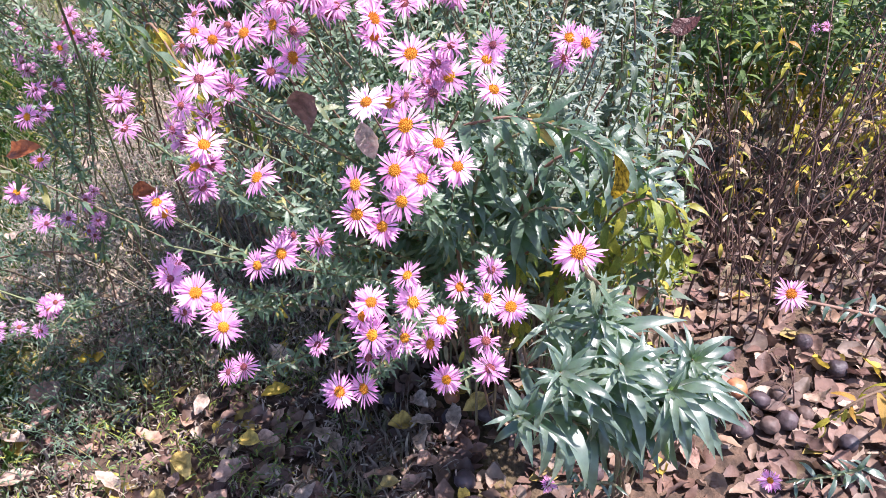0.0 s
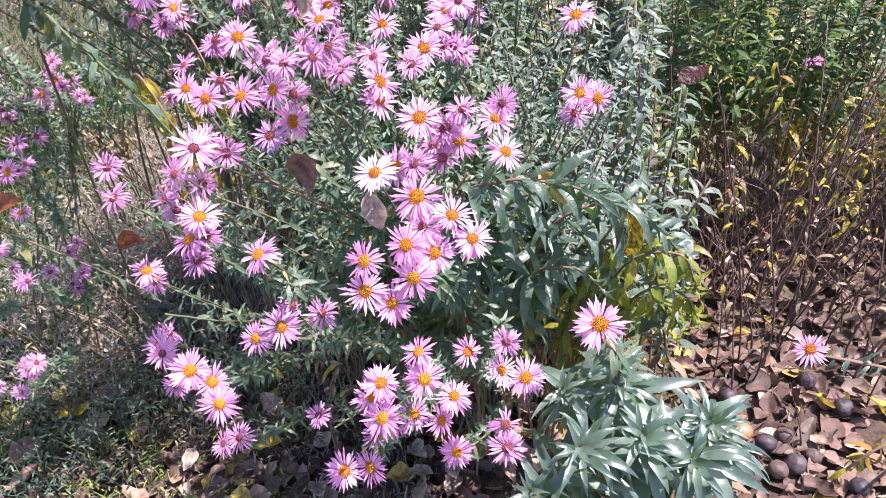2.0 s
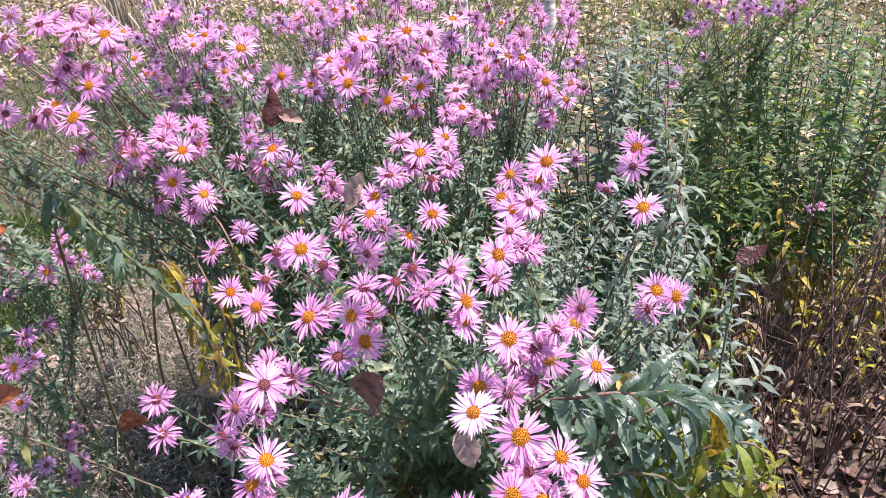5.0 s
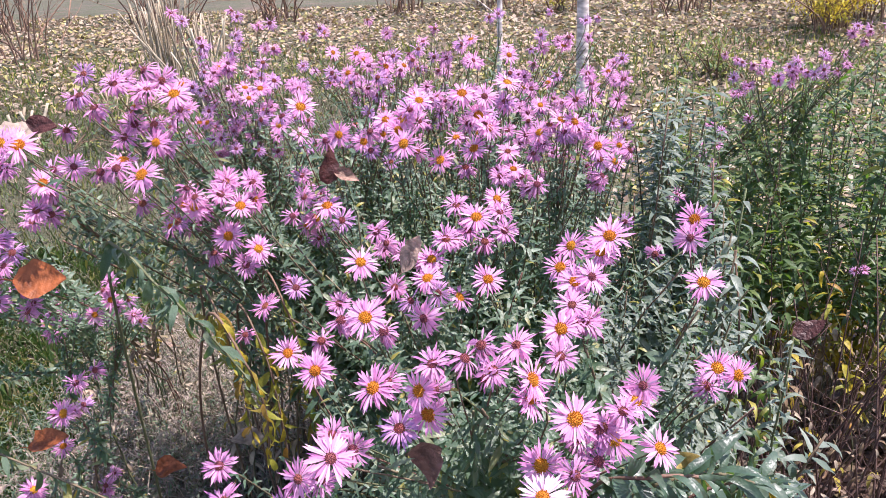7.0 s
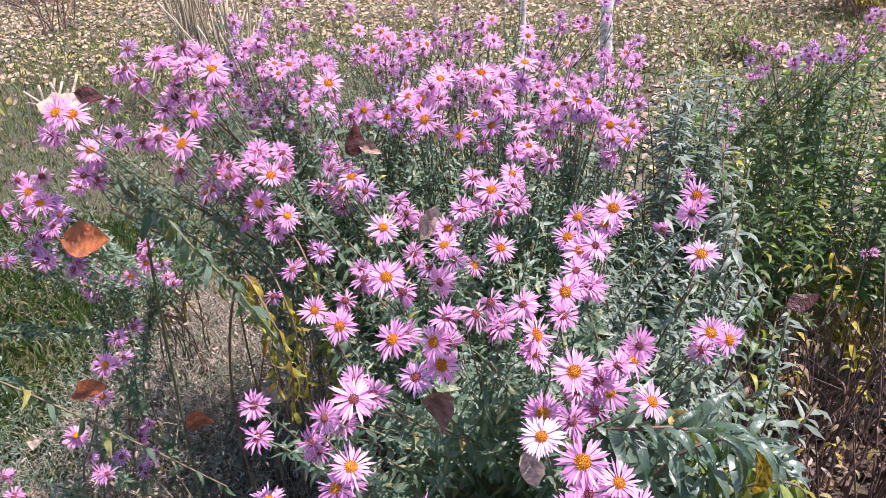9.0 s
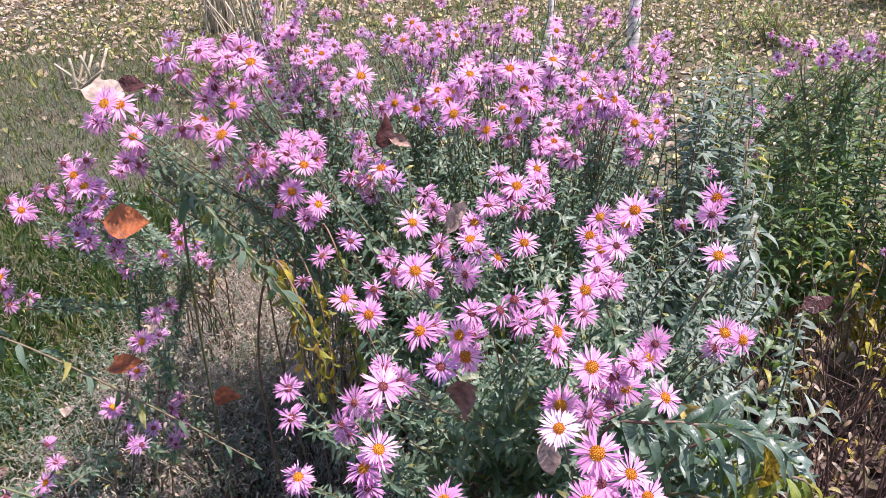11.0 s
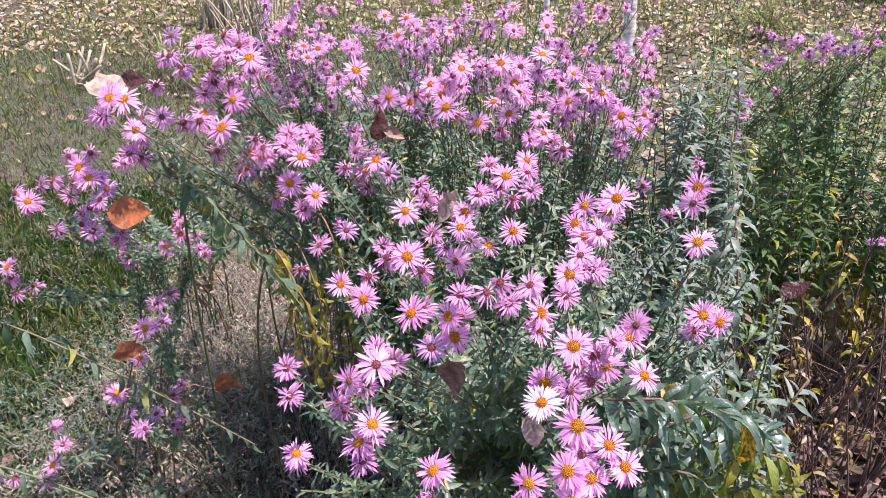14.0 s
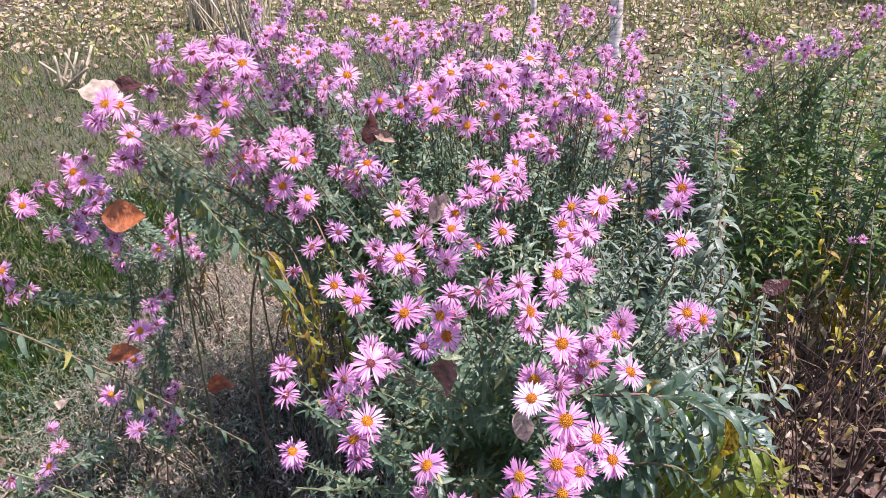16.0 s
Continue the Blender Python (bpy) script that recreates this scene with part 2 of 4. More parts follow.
# ---- mesh helpers ----
class Soup:
    """Collects loose pieces and turns them into one mesh."""

    def __init__(self):
        self.v, self.f, self.n = [], [], 0

    def add(self, verts, faces):
        self.v.append(np.asarray(verts, dtype=float))
        k = self.n
        self.f.extend([tuple(i + k for i in f) for f in faces])
        self.n += len(verts)

    def mesh(self, name, material, smooth=True):
        me = bpy.data.meshes.new(name)
        me.from_pydata(np.concatenate(self.v).tolist() if self.v else [], [], self.f)
        me.materials.append(material)
        if smooth:
            me.polygons.foreach_set("use_smooth", [True] * len(me.polygons))
        me.update()
        return me


def part(name, data, parent, label="", kind="", place=None):
    ob = new(name, data)
    ob.parent = parent
    if place is not None:
        ob.matrix_basis = place
    tagged(ob, label, "", "", kind)
    return ob


def thing(name, label, category, group="", data=None, place=None, kind=""):
    ob = new(name, data)
    if place is not None:
        ob.matrix_basis = place
    return tagged(ob, label, category, group, kind)


def basis(direction, up):
    """Rows: along the direction, across, and up."""
    x, y, z = (float(c) for c in direction)
    n = math.sqrt(x * x + y * y + z * z) + 1e-9
    x, y, z = x / n, y / n, z / n
    u, v, w = (float(c) for c in up)
    a, b, c = v * z - w * y, w * x - u * z, u * y - v * x
    n = math.sqrt(a * a + b * b + c * c)
    if n < 1e-4:
        u, v, w = 0.0, 1.0, 0.1
        a, b, c = v * z - w * y, w * x - u * z, u * y - v * x
        n = math.sqrt(a * a + b * b + c * c)
    a, b, c = a / n, b / n, c / n
    return np.array(((x, y, z), (a, b, c), (y * c - z * b, z * a - x * c, x * b - y * a)))


def blade(width, droop, fold, rows=4, lift=0.0, wide_at=0.4, wave=0.0):
    """A narrow leaf along +x, one long: bends down by droop radians, folded along its rib."""
    v, f = [], []
    x = z = 0.0
    for i in range(rows + 1):
        t = i / rows
        a = lift - droop * t
        if i:
            x += math.cos(a) / rows
            z += math.sin(a) / rows
        w = width * 0.5 * (math.sin(math.pi * min(1, t ** (math.log(0.5) / math.log(wide_at)))) * 0.9 + 0.12 * (1 - t))
        s = wave * math.sin(t * 9) * width
        if i < rows:
            v += [(x - fold * w * math.sin(a), -w, z + fold * w + s), (x, 0, z), (x - fold * w * math.sin(a), w, z + fold * w - s)]
        else:
            v.append((x, 0, z))
    for i in range(rows - 1):
        k = 3 * i
        f += [(k, k + 3, k + 4, k + 1), (k + 1, k + 4, k + 5, k + 2)]
    k = 3 * (rows - 1)
    f += [(k, k + 3, k + 1), (k + 1, k + 3, k + 2)]
    return np.array(v), f


def put(soup, shape, pos, direction, up, size):
    v, f = shape
    soup.add(v @ basis(direction, up) * size + np.asarray(pos, dtype=float), f)


def tube(soup, pts, r0, r1, sides=5):
    pts = np.asarray(pts, dtype=float)
    n = len(pts)
    v, f = [], []
    for i, p in enumerate(pts):
        d = pts[min(i + 1, n - 1)] - pts[max(i - 1, 0)]
        b = basis(d, (0.31, 0.17, 0.93) if abs(d[2]) < 0.9 * np.linalg.norm(d) else (0.2, 1, 0))
        r = r0 + (r1 - r0) * i / (n - 1)
        for k in range(sides):
            a = 2 * math.pi * k / sides
            v.append(p + r * (math.cos(a) * b[1] + math.sin(a) * b[2]))
    for i in range(n - 1):
        for k in range(sides):
            k2 = (k + 1) % sides
            f.append((i * sides + k, i * sides + k2, (i + 1) * sides + k2, (i + 1) * sides + k))
    f.append(tuple((n - 1) * sides + k for k in range(sides)))
    soup.add(v, f)


def bezier(p0, p1, p2, p3, n):
    t = np.linspace(0, 1, n)[:, None]
    p0, p1, p2, p3 = (np.asarray(p, dtype=float) for p in (p0, p1, p2, p3))
    return (1 - t) ** 3 * p0 + 3 * (1 - t) ** 2 * t * p1 + 3 * (1 - t) * t * t * p2 + t ** 3 * p3


def smooth_path(keys, n):
    """A smooth line through the keys."""
    k = np.asarray(keys, dtype=float)
    m = len(k)
    out = []
    for u in np.linspace(0, m - 1 - 1e-6, n):
        i = int(u)
        t = u - i
        a, b, c, d = k[max(i - 1, 0)], k[i], k[i + 1], k[min(i + 2, m - 1)]
        out.append(0.5 * (2 * b + (c - a) * t + (2 * a - 5 * b + 4 * c - d) * t * t + (3 * b - a - 3 * c + d) * t ** 3))
    return np.array(out)


def ground_z(x, y):
    s = max(0.0, y - 2.1)
    rise = 0.085 * (s - 0.8 * (1 - math.exp(-s / 0.8)))
    if y > 13:
        rise = 0.085 * 10.1
    return rise + 0.012 * math.sin(3.1 * x + 1.3 * y) * math.cos(2.3 * y - x) + 0.006 * math.sin(11 * x) * math.cos(9 * y + 1)


# ---- ground ----
gx = np.concatenate([[-400, -120, -40, -15], np.linspace(-8, 8, 161), [15, 40, 120, 400]])
gy = np.concatenate([[-400, -100, -25, -8], np.linspace(-2, 13, 151), [16, 30, 90, 250, 600]])
gv = [(x, y, ground_z(x, y)) for y in gy for x in gx]
W = len(gx)
gf = [(j * W + i, j * W + i + 1, (j + 1) * W + i + 1, (j + 1) * W + i) for j in range(len(gy) - 1) for i in range(W - 1)]
gs = Soup()
gs.add(gv, gf)
thing("ground", "dark garden soil with leaf mould, rising gently behind the flower bed", "ground", data=gs.mesh("ground", M_soil), kind="structure")

# ---- shapes shared by the plants ----
SLIM = [blade(w, d, fo, 4, l, 0.4, wv) for w, d, fo, l, wv in ((0.22, 0.5, 0.25, 0.1, 0.05), (0.25, 0.9, 0.2, 0.2, 0.1), (0.20, 1.2, 0.25, 0.3, 0.08), (0.23, 0.3, 0.2, 0, 0.12), (0.26, 1.5, 0.2, 0.4, 0.1))]
LIMP = [blade(w, d, fo, 5, l, 0.4, wv) for w, d, fo, l, wv in ((0.23, 1.6, 0.25, 0.1, 0.1), (0.20, 2.1, 0.4, 0.2, 0.2), (0.25, 1.2, 0.3, -0.2, 0.15))]
BROAD = [blade(w, d, fo, 7, l, 0.38, wv) for w, d, fo, l, wv in ((0.19, 1.3, 0.3, 0.45, 0.04), (0.21, 1.8, 0.25, 0.6, 0.06), (0.17, 1.0, 0.35, 0.25, 0.05))]

ARC = [blade(w, d, fo, 7, l, 0.36, wv) for w, d, fo, l, wv in ((0.18, 1.5, 0.35, 0.6, 0.06), (0.20, 1.9, 0.3, 0.75, 0.08), (0.16, 1.2, 0.4, 0.45, 0.06))]


def ray_mesh(name, material, count, reach, lift, spread, curl, width, seed):
    r = random.Random(seed)
    s = Soup()
    for i in range(count):
        a = 2 * math.pi * (i + r.uniform(-0.4, 0.4)) / count
        if r.random() < 0.06:
            continue
        ln = reach * r.uniform(0.68, 1.1)
        el = lift + r.gauss(0, spread)
        shape = blade(width / ln * r.uniform(0.8, 1.2), curl + r.gauss(0, abs(curl) * 0.4 + 0.12), 0.25, 3, 0, 0.62)
        d = (math.cos(a) * math.cos(el), math.sin(a) * math.cos(el), math.sin(el))
        put(s, shape, (math.cos(a) * 0.0042, math.sin(a) * 0.0042, 0.0004 * (i % 3)), d, (0, 0, 1), ln)
    return s.mesh(name, material)


def disc_mesh(name, material, radius, height, seed):
    r = random.Random(seed)
    s = Soup()
    v = [(0, 0, height)]
    for k, (q, h) in enumerate(((0.5, 0.85), (1.0, 0.1))):
        v += [(radius * q * math.cos(i * 0.6283), radius * q * math.sin(i * 0.6283), height * h) for i in range(10)]
    f = [(0, 1 + i, 1 + (i + 1) % 10) for i in range(10)] + [(1 + i, 11 + i, 11 + (i + 1) % 10, 1 + (i + 1) % 10) for i in range(10)]
    s.add(v, f)
    for i in range(46):
        q = math.sqrt((i + 0.5) / 46)
        a = i * 2.39996
        p = np.array((radius * q * math.cos(a), radius * q * math.sin(a), height * (1 - 0.85 * q * q)))
        e = radius * 0.13
        top = p * np.array((1.12, 1.12, 1)) + (r.uniform(-1, 1) * e * 0.4, r.uniform(-1, 1) * e * 0.4, radius * r.uniform(0.2, 0.42))
        s.add([p + (e, 0, 0), p + (0, e, 0), p - (e, 0, 0), p - (0, e, 0), top], [(0, 1, 4), (1, 2, 4), (2, 3, 4), (3, 0, 4)])
    return s.mesh(name, material, False)


def cup_mesh(seed):
    r = random.Random(seed)
    s = Soup()
    tube(s, [(0, 0, -0.009), (0, 0, -0.006), (0, 0, -0.001)], 0.0016, 0.0052, 8)
    for i in range(14):
        a = i * 0.449
        put(s, blade(0.3, -0.3, 0.2, 3), (math.cos(a) * 0.003, math.sin(a) * 0.003, -0.007), (math.cos(a) * 0.8, math.sin(a) * 0.8, r.uniform(0.1, 0.8)), (0, 0, 1), 0.006)
    return s.mesh("bracts", M_leaf)


CUPS = [cup_mesh(3), cup_mesh(4)]
FRESH = [ray_mesh("ray_petals", M_petal, n, 0.0175, l, 0.22, c, 0.0026, k) for k, (n, l, c) in enumerate(((46, 0.1, 0.25), (40, 0.02, 0.1), (52, 0.18, 0.4), (44, -0.1, 0.15), (38, 0.25, 0.35)))]
PALE = [ray_mesh("ray_petals", M_pale, 56, 0.018, 0.1, 0.18, 0.2, 0.0026, 21)]
OLD = [ray_mesh("ray_petals", M_old, n, 0.016, l, sp, c, 0.0023, 30 + k) for k, (n, l, sp, c) in enumerate(((54, -0.6, 0.45, 0.8), (50, 0.6, 0.55, 1.1), (56, 0.1, 0.6, 1.2)))]
LILAC = [ray_mesh("ray_petals", M_lilac, n, 0.0155, l, sp, c, 0.0022, 40 + k) for k, (n, l, sp, c) in enumerate(((50, 0.5, 0.5, 0.7), (46, -0.3, 0.55, 0.9)))]
DISCS = [disc_mesh("disc", M_disc, 0.0056, 0.0032, 1), disc_mesh("disc", M_disc, 0.0062, 0.0026, 2)]
BROWN_DISCS = [disc_mesh("disc", M_brown_disc, 0.0045, 0.0025, 5)]


def flower_head(plant, pos, normal, age, size=1.0):
    """age: f fresh, p pale, o faded, l lilac."""
    q = Vector(normal).to_track_quat("Z", "Y").to_matrix().to_4x4()
    m = Matrix.Translation(pos) @ q @ pose(0, 0, 0, 0, 0, rng.uniform(0, 360)) @ Matrix.Diagonal((size, size, size, 1))
    head = part("flower_head", rng.choice(CUPS), plant, place=m, label={"f": "open pink flower head", "p": "pale, almost white flower head", "o": "faded flower head with curled petals", "l": "lilac fading flower head"}[age])
    part("ray_petals", rng.choice({"f": FRESH, "p": PALE, "o": OLD, "l": LILAC}[age]), head)
    part("disc", rng.choice(DISCS if age == "p" or age == "f" and rng.random() < 0.85 else BROWN_DISCS), head)
    return head


def leafy(soup, pts, lo, hi, step, size, shapes, out_lift=0.25, r=rng, taper=0.55):
    """Leaves in a spiral along a stem, smaller towards its tip."""
    pts = np.asarray(pts)
    seg = np.linalg.norm(np.diff(pts, axis=0), axis=1)
    s = np.concatenate([[0], np.cumsum(seg)])
    total = s[-1]
    d, a = lo * total, r.uniform(0, 6.28)
    while d < hi * total:
        i = min(np.searchsorted(s, d) - 1, len(seg) - 1)
        i = max(i, 0)
        p = pts[i] + (pts[i + 1] - pts[i]) * ((d - s[i]) / max(seg[i], 1e-6))
        t = (pts[i + 1] - pts[i]) / max(seg[i], 1e-6)
        b = basis(t, (0.3, 0.9, 0.2))
        side = math.cos(a) * b[1] + math.sin(a) * b[2]
        dr = side + t * r.uniform(out_lift - 0.5, out_lift + 0.6)
        ln = size * r.uniform(0.65, 1.45) * (1 - taper * max(0, d / total - 0.4) / 0.6)
        put(soup, r.choice(shapes), p, dr, t + np.array((r.gauss(0, 0.4), r.gauss(0, 0.4) - 0.2, 0.6)), ln)
        a += 2.4 + r.uniform(-0.3, 0.3)
        d += step * r.uniform(0.6, 1.4)


def stem_line(base, tip, lean=0.35, n=14):
    base, tip = np.asarray(base, dtype=float), np.asarray(tip, dtype=float)
    h = tip[2] - base[2]
    wob = np.array([rng.gauss(0, 0.075), rng.gauss(0, 0.075), 0])
    mid = base + np.array([(tip[0] - base[0]) * lean, (tip[1] - base[1]) * lean, h * 0.6])
    line = bezier(base, base + (0, 0, h * 0.35) + wob, mid - wob * 0.8, tip, n)
    line[2:-1] += np.array([[rng.gauss(0, 0.0035), rng.gauss(0, 0.0035), 0] for _ in range(n - 3)])
    return line


def add_stem(plant, line, r0, leaf_size, step, leaf_mat, lo=0.35, shapes=SLIM, stem_mat=None, dry_below=True, taper=0.55, branches=(), low_mat=None):
    s = Soup()
    tube(s, line, r0, r0 * 0.45)
    lv = Soup()
    for br in branches:
        tube(s, br, r0 * 0.4, r0 * 0.25, 4)
        leafy(lv, br, 0.1, 0.95, 0.009, 0.017, SLIM)
    stem = part("stem", s.mesh("stem", stem_mat or M_stem), plant)
    leafy(lv, line, lo, 0.99, step, leaf_size, shapes, taper=taper)
    if lv.n:
        part("leaves", lv.mesh("leaves", leaf_mat), stem, kind="stuff")
    if dry_below:
        dl = Soup()
        leafy(dl, line, max(0.25, lo - 0.3), lo + 0.06, step * 2.4, leaf_size * 0.9, LIMP, -0.2)
        if dl.n:
            part("withered_leaves", dl.mesh("withered_leaves", low_mat or M_dry), stem, "yellowing lower leaves" if low_mat else "withered brown lower leaves", "stuff")
    return stem


def aster(label, base, spots, ages, shoots=(), spread=0.1, facing=(0.0, -0.75, 0.72), leaf_size=0.045, step=0.010, size=1.0, mat=None, lo=0.35, drop=0.07, friends=0.0):
    """A clump: stems from the base up to bunches of flower heads, and leafy shoots without flowers."""
    plant = thing("aster_plant", label, "plant", "asters in the bed", place=Matrix.Translation((base[0], base[1], ground_z(base[0], base[1]))))
    off = np.array(plant.matrix_basis.translation)
    spots, ages = list(spots), list(ages)
    ages = [ages[i % len(ages)] for i in range(len(spots))] or ["f"]
    for p in list(spots):
        for _ in range(int(friends + rng.random())):
            spots.append((p[0] + rng.gauss(0, 0.028), p[1] + abs(rng.gauss(0, 0.03)), p[2] + rng.gauss(-0.008, 0.02)))
            ages.append(rng.choice("ooooolf"))
    bunches = []
    for i, p in enumerate(spots):
        p = np.array(p) - off
        for b in bunches:
            if len(b) < 6 and np.linalg.norm(np.mean([q for q, _ in b], axis=0) - p) < 0.075:
                b.append((p, i))
                break
        else:
            bunches.append([(p, i)])
    for b in bunches:
        c = np.mean([q for q, _ in b], axis=0)
        foot = (rng.gauss(0, spread), rng.gauss(0, spread), -0.01)
        tip = c + (rng.gauss(0, 0.01), 0.02, -drop * 0.6)
        line = stem_line(foot, tip)
        twigs = []
        for p, i in b:
            outw = (p - c) * 6
            n = np.array(facing) + (rng.gauss(0, 0.36), rng.gauss(0, 0.25), rng.gauss(0, 0.26)) + outw * (1, 0.4, 0.5)
            n /= np.linalg.norm(n)
            age = ages[i % len(ages)] if ages[i % len(ages)] != "x" else rng.choice("fffo")
            sz = size * rng.uniform(0.88, 1.1)
            root = line[-1 - rng.randint(1, 3)]
            end = p - n * 0.009 * sz
            twigs.append(bezier(root, root + (line[-1] - line[-3]) * 0.5, end - n * 0.02, end, 7))
            flower_head(plant, p, n, age, sz)
        add_stem(plant, line, 0.0028, leaf_size, step, mat or M_leaf, lo, branches=twigs)
    for p in shoots:
        p = np.array(p) - off
        foot = (rng.gauss(0, spread), rng.gauss(0, spread), -0.01)
        add_stem(plant, stem_line(foot, p), 0.0026, leaf_size, step * 0.8, mat or M_leaf, lo)
    return plant


def cloud(n, box, r=rng):
    return [tuple(r.uniform(a, b) for a, b in box) for _ in range(n)]

# ---- the asters, front to back ----
FRONT = [(0.063, 0.717, 1.007), (0.124, 0.704, 0.973), (0.092, 0.673, 0.934), (0.100, 0.699, 0.966), (0.053, 0.677, 0.949), (0.072, 0.676, 0.906),
         (0.096, 0.712, 0.987), (0.087, 0.685, 0.958), (0.109, 0.692, 0.945), (0.140, 0.702, 0.951), (0.050, 0.678, 0.918), (0.092, 0.755, 0.995)]
aster("flowering aster stems with large pink daisies leaning forward", (0.10, 1.42), FRONT, "pffffffffffo", cloud(14, ((-0.02, 0.22), (0.78, 1.0), (0.72, 0.93))), 0.06, lo=0.55)
LOW = [(0.089, 0.685, 0.844), (0.058, 0.652, 0.839), (0.092, 0.682, 0.814), (0.058, 0.639, 0.810), (0.037, 0.694, 0.729), (0.003, 0.683, 0.689), (0.030, 0.686, 0.691),
       (-0.042, 0.776, 0.672), (0.129, 0.822, 0.722), (0.078, 0.695, 0.756), (0.118, 0.690, 0.784), (0.104, 0.690, 0.752), (0.115, 0.730, 0.660), (0.168, 0.715, 0.828),
       (0.163, 0.715, 0.792), (0.188, 0.730, 0.768), (0.045, 0.66, 0.815), (0.06, 0.70, 0.74)]
aster("low aster branches with pink daisies bent towards the ground", (0.14, 1.38), LOW, "ffffoffofffffofffo", cloud(6, ((0.0, 0.2), (0.80, 0.95), (0.60, 0.76))), 0.05, leaf_size=0.032, lo=0.68)
LEFT = [(-0.097, 0.734, 0.961), (-0.112, 0.735, 0.937), (-0.032, 0.678, 0.957), (-0.047, 0.736, 0.835), (-0.076, 0.739, 0.818), (-0.134, 0.706, 0.808), (-0.136, 0.745, 0.756),
        (-0.121, 0.717, 0.752), (-0.153, 0.803, 0.608), (-0.213, 0.840, 0.819), (-0.138, 0.766, 0.962), (-0.191, 0.770, 0.788), (-0.191, 0.772, 0.726), (-0.168, 0.79, 0.612),
        (-0.043, 0.770, 0.834), (-0.205, 0.815, 0.850), (-0.135, 0.775, 0.945), (-0.175, 0.74, 0.80), (-0.125, 0.77, 0.985)]
aster("aster stems with pink daisies and grey-green leaves", (-0.06, 1.45), LEFT, "ffffffffffofofofof", cloud(14, ((-0.20, 0.02), (0.82, 1.05), (0.66, 0.93))), 0.07, leaf_size=0.036, lo=0.66, friends=0.3)
MID = [(-0.093, 0.750, 1.019), (-0.026, 0.784, 1.055), (-0.022, 0.816, 1.012), (0.032, 0.790, 1.068), (0.054, 0.846, 1.059), (0.063, 0.800, 1.053), (-0.175, 0.961, 0.993),
       (-0.137, 0.914, 0.999), (-0.078, 0.878, 1.073), (0.116, 0.793, 1.009), (0.172, 0.813, 0.975), (0.172, 0.879, 0.996), (0.165, 0.875, 0.982), (0.089, 0.830, 1.056),
       (-0.101, 0.800, 1.005), (-0.085, 0.800, 0.990), (-0.067, 0.820, 1.036), (-0.100, 0.880, 1.070), (0.096, 0.790, 1.022), (0.134, 0.790, 1.028), (0.010, 0.790, 1.079),
       (0.115, 0.785, 0.985), (0.130, 0.800, 0.995), (-0.015, 0.790, 1.075)]
aster("dense aster stems with pink and faded daisies", (0.06, 1.45), MID, "fffofffffofffooofofooofoo", cloud(26, ((-0.08, 0.2), (0.90, 1.2), (0.72, 0.98))), 0.08, lo=0.45, friends=0.7)
UPPER = [(0.271, 0.914, 0.983), (0.256, 0.989, 1.048), (0.097, 0.889, 1.051), (0.110, 0.911, 1.064), (0.131, 0.932, 1.083), (0.146, 0.968, 1.093), (0.111, 1.004, 1.063), (0.151, 0.957, 1.114),
         (0.270, 1.088, 1.060), (0.277, 1.100, 1.078), (0.037, 1.065, 1.025), (0.256, 1.358, 0.987), (0.255, 0.925, 0.985), (0.118, 0.95, 1.07), (0.30, 1.34, 0.94), (0.401, 1.59, 0.953), (0.125, 0.925, 1.04)]
aster("upright aster stems with pink daisies above silvery shoots", (0.24, 1.48), UPPER, "ffffffffffflffooo", (), 0.07, lo=0.5, friends=0.3)
aster("silvery aster shoots without flowers", (0.28, 1.40), [], "f", cloud(30, ((0.14, 0.36), (0.92, 1.2), (0.80, 1.03))), 0.07, leaf_size=0.032, step=0.006, mat=M_silver)
BEHIND = [(-0.103, 1.188, 1.043), (-0.027, 1.076, 1.047), (-0.030, 1.031, 1.043), (-0.079, 1.142, 0.984), (-0.034, 1.000, 1.010), (-0.210, 1.303, 1.188), (-0.157, 1.283, 1.152), (-0.047, 1.321, 1.188),
          (0.050, 1.312, 1.148), (0.057, 1.263, 1.059), (0.026, 1.123, 1.081), (-0.175, 1.243, 1.063), (-0.213, 1.172, 0.974), (-0.255, 1.166, 0.951), (0.028, 1.314, 1.119), (-0.069, 1.284, 1.136),
          (-0.210, 1.33, 1.017), (-0.226, 1.33, 1.006), (-0.120, 1.33, 1.145), (-0.080, 1.33, 1.145), (-0.098, 1.34, 1.159), (0.013, 1.35, 1.191), (0.045, 1.35, 1.186), (0.036, 1.35, 1.159), (0.076, 1.35, 1.069),
          (0.016, 1.12, 1.065), (-0.09, 1.18, 1.03), (-0.06, 1.14, 0.965), (0.06, 1.13, 1.06), (-0.01, 1.08, 1.07), (0.085, 1.34, 1.08)]
aster("aster clump with many pink and lilac daisies", (-0.05, 1.72), BEHIND, "offofffffffflfffffoffffffooloof", cloud(60, ((-0.26, 0.3), (1.15, 1.6), (0.80, 1.10))), 0.09, lo=0.5, leaf_size=0.038, step=0.008, friends=1.3, size=1.08)
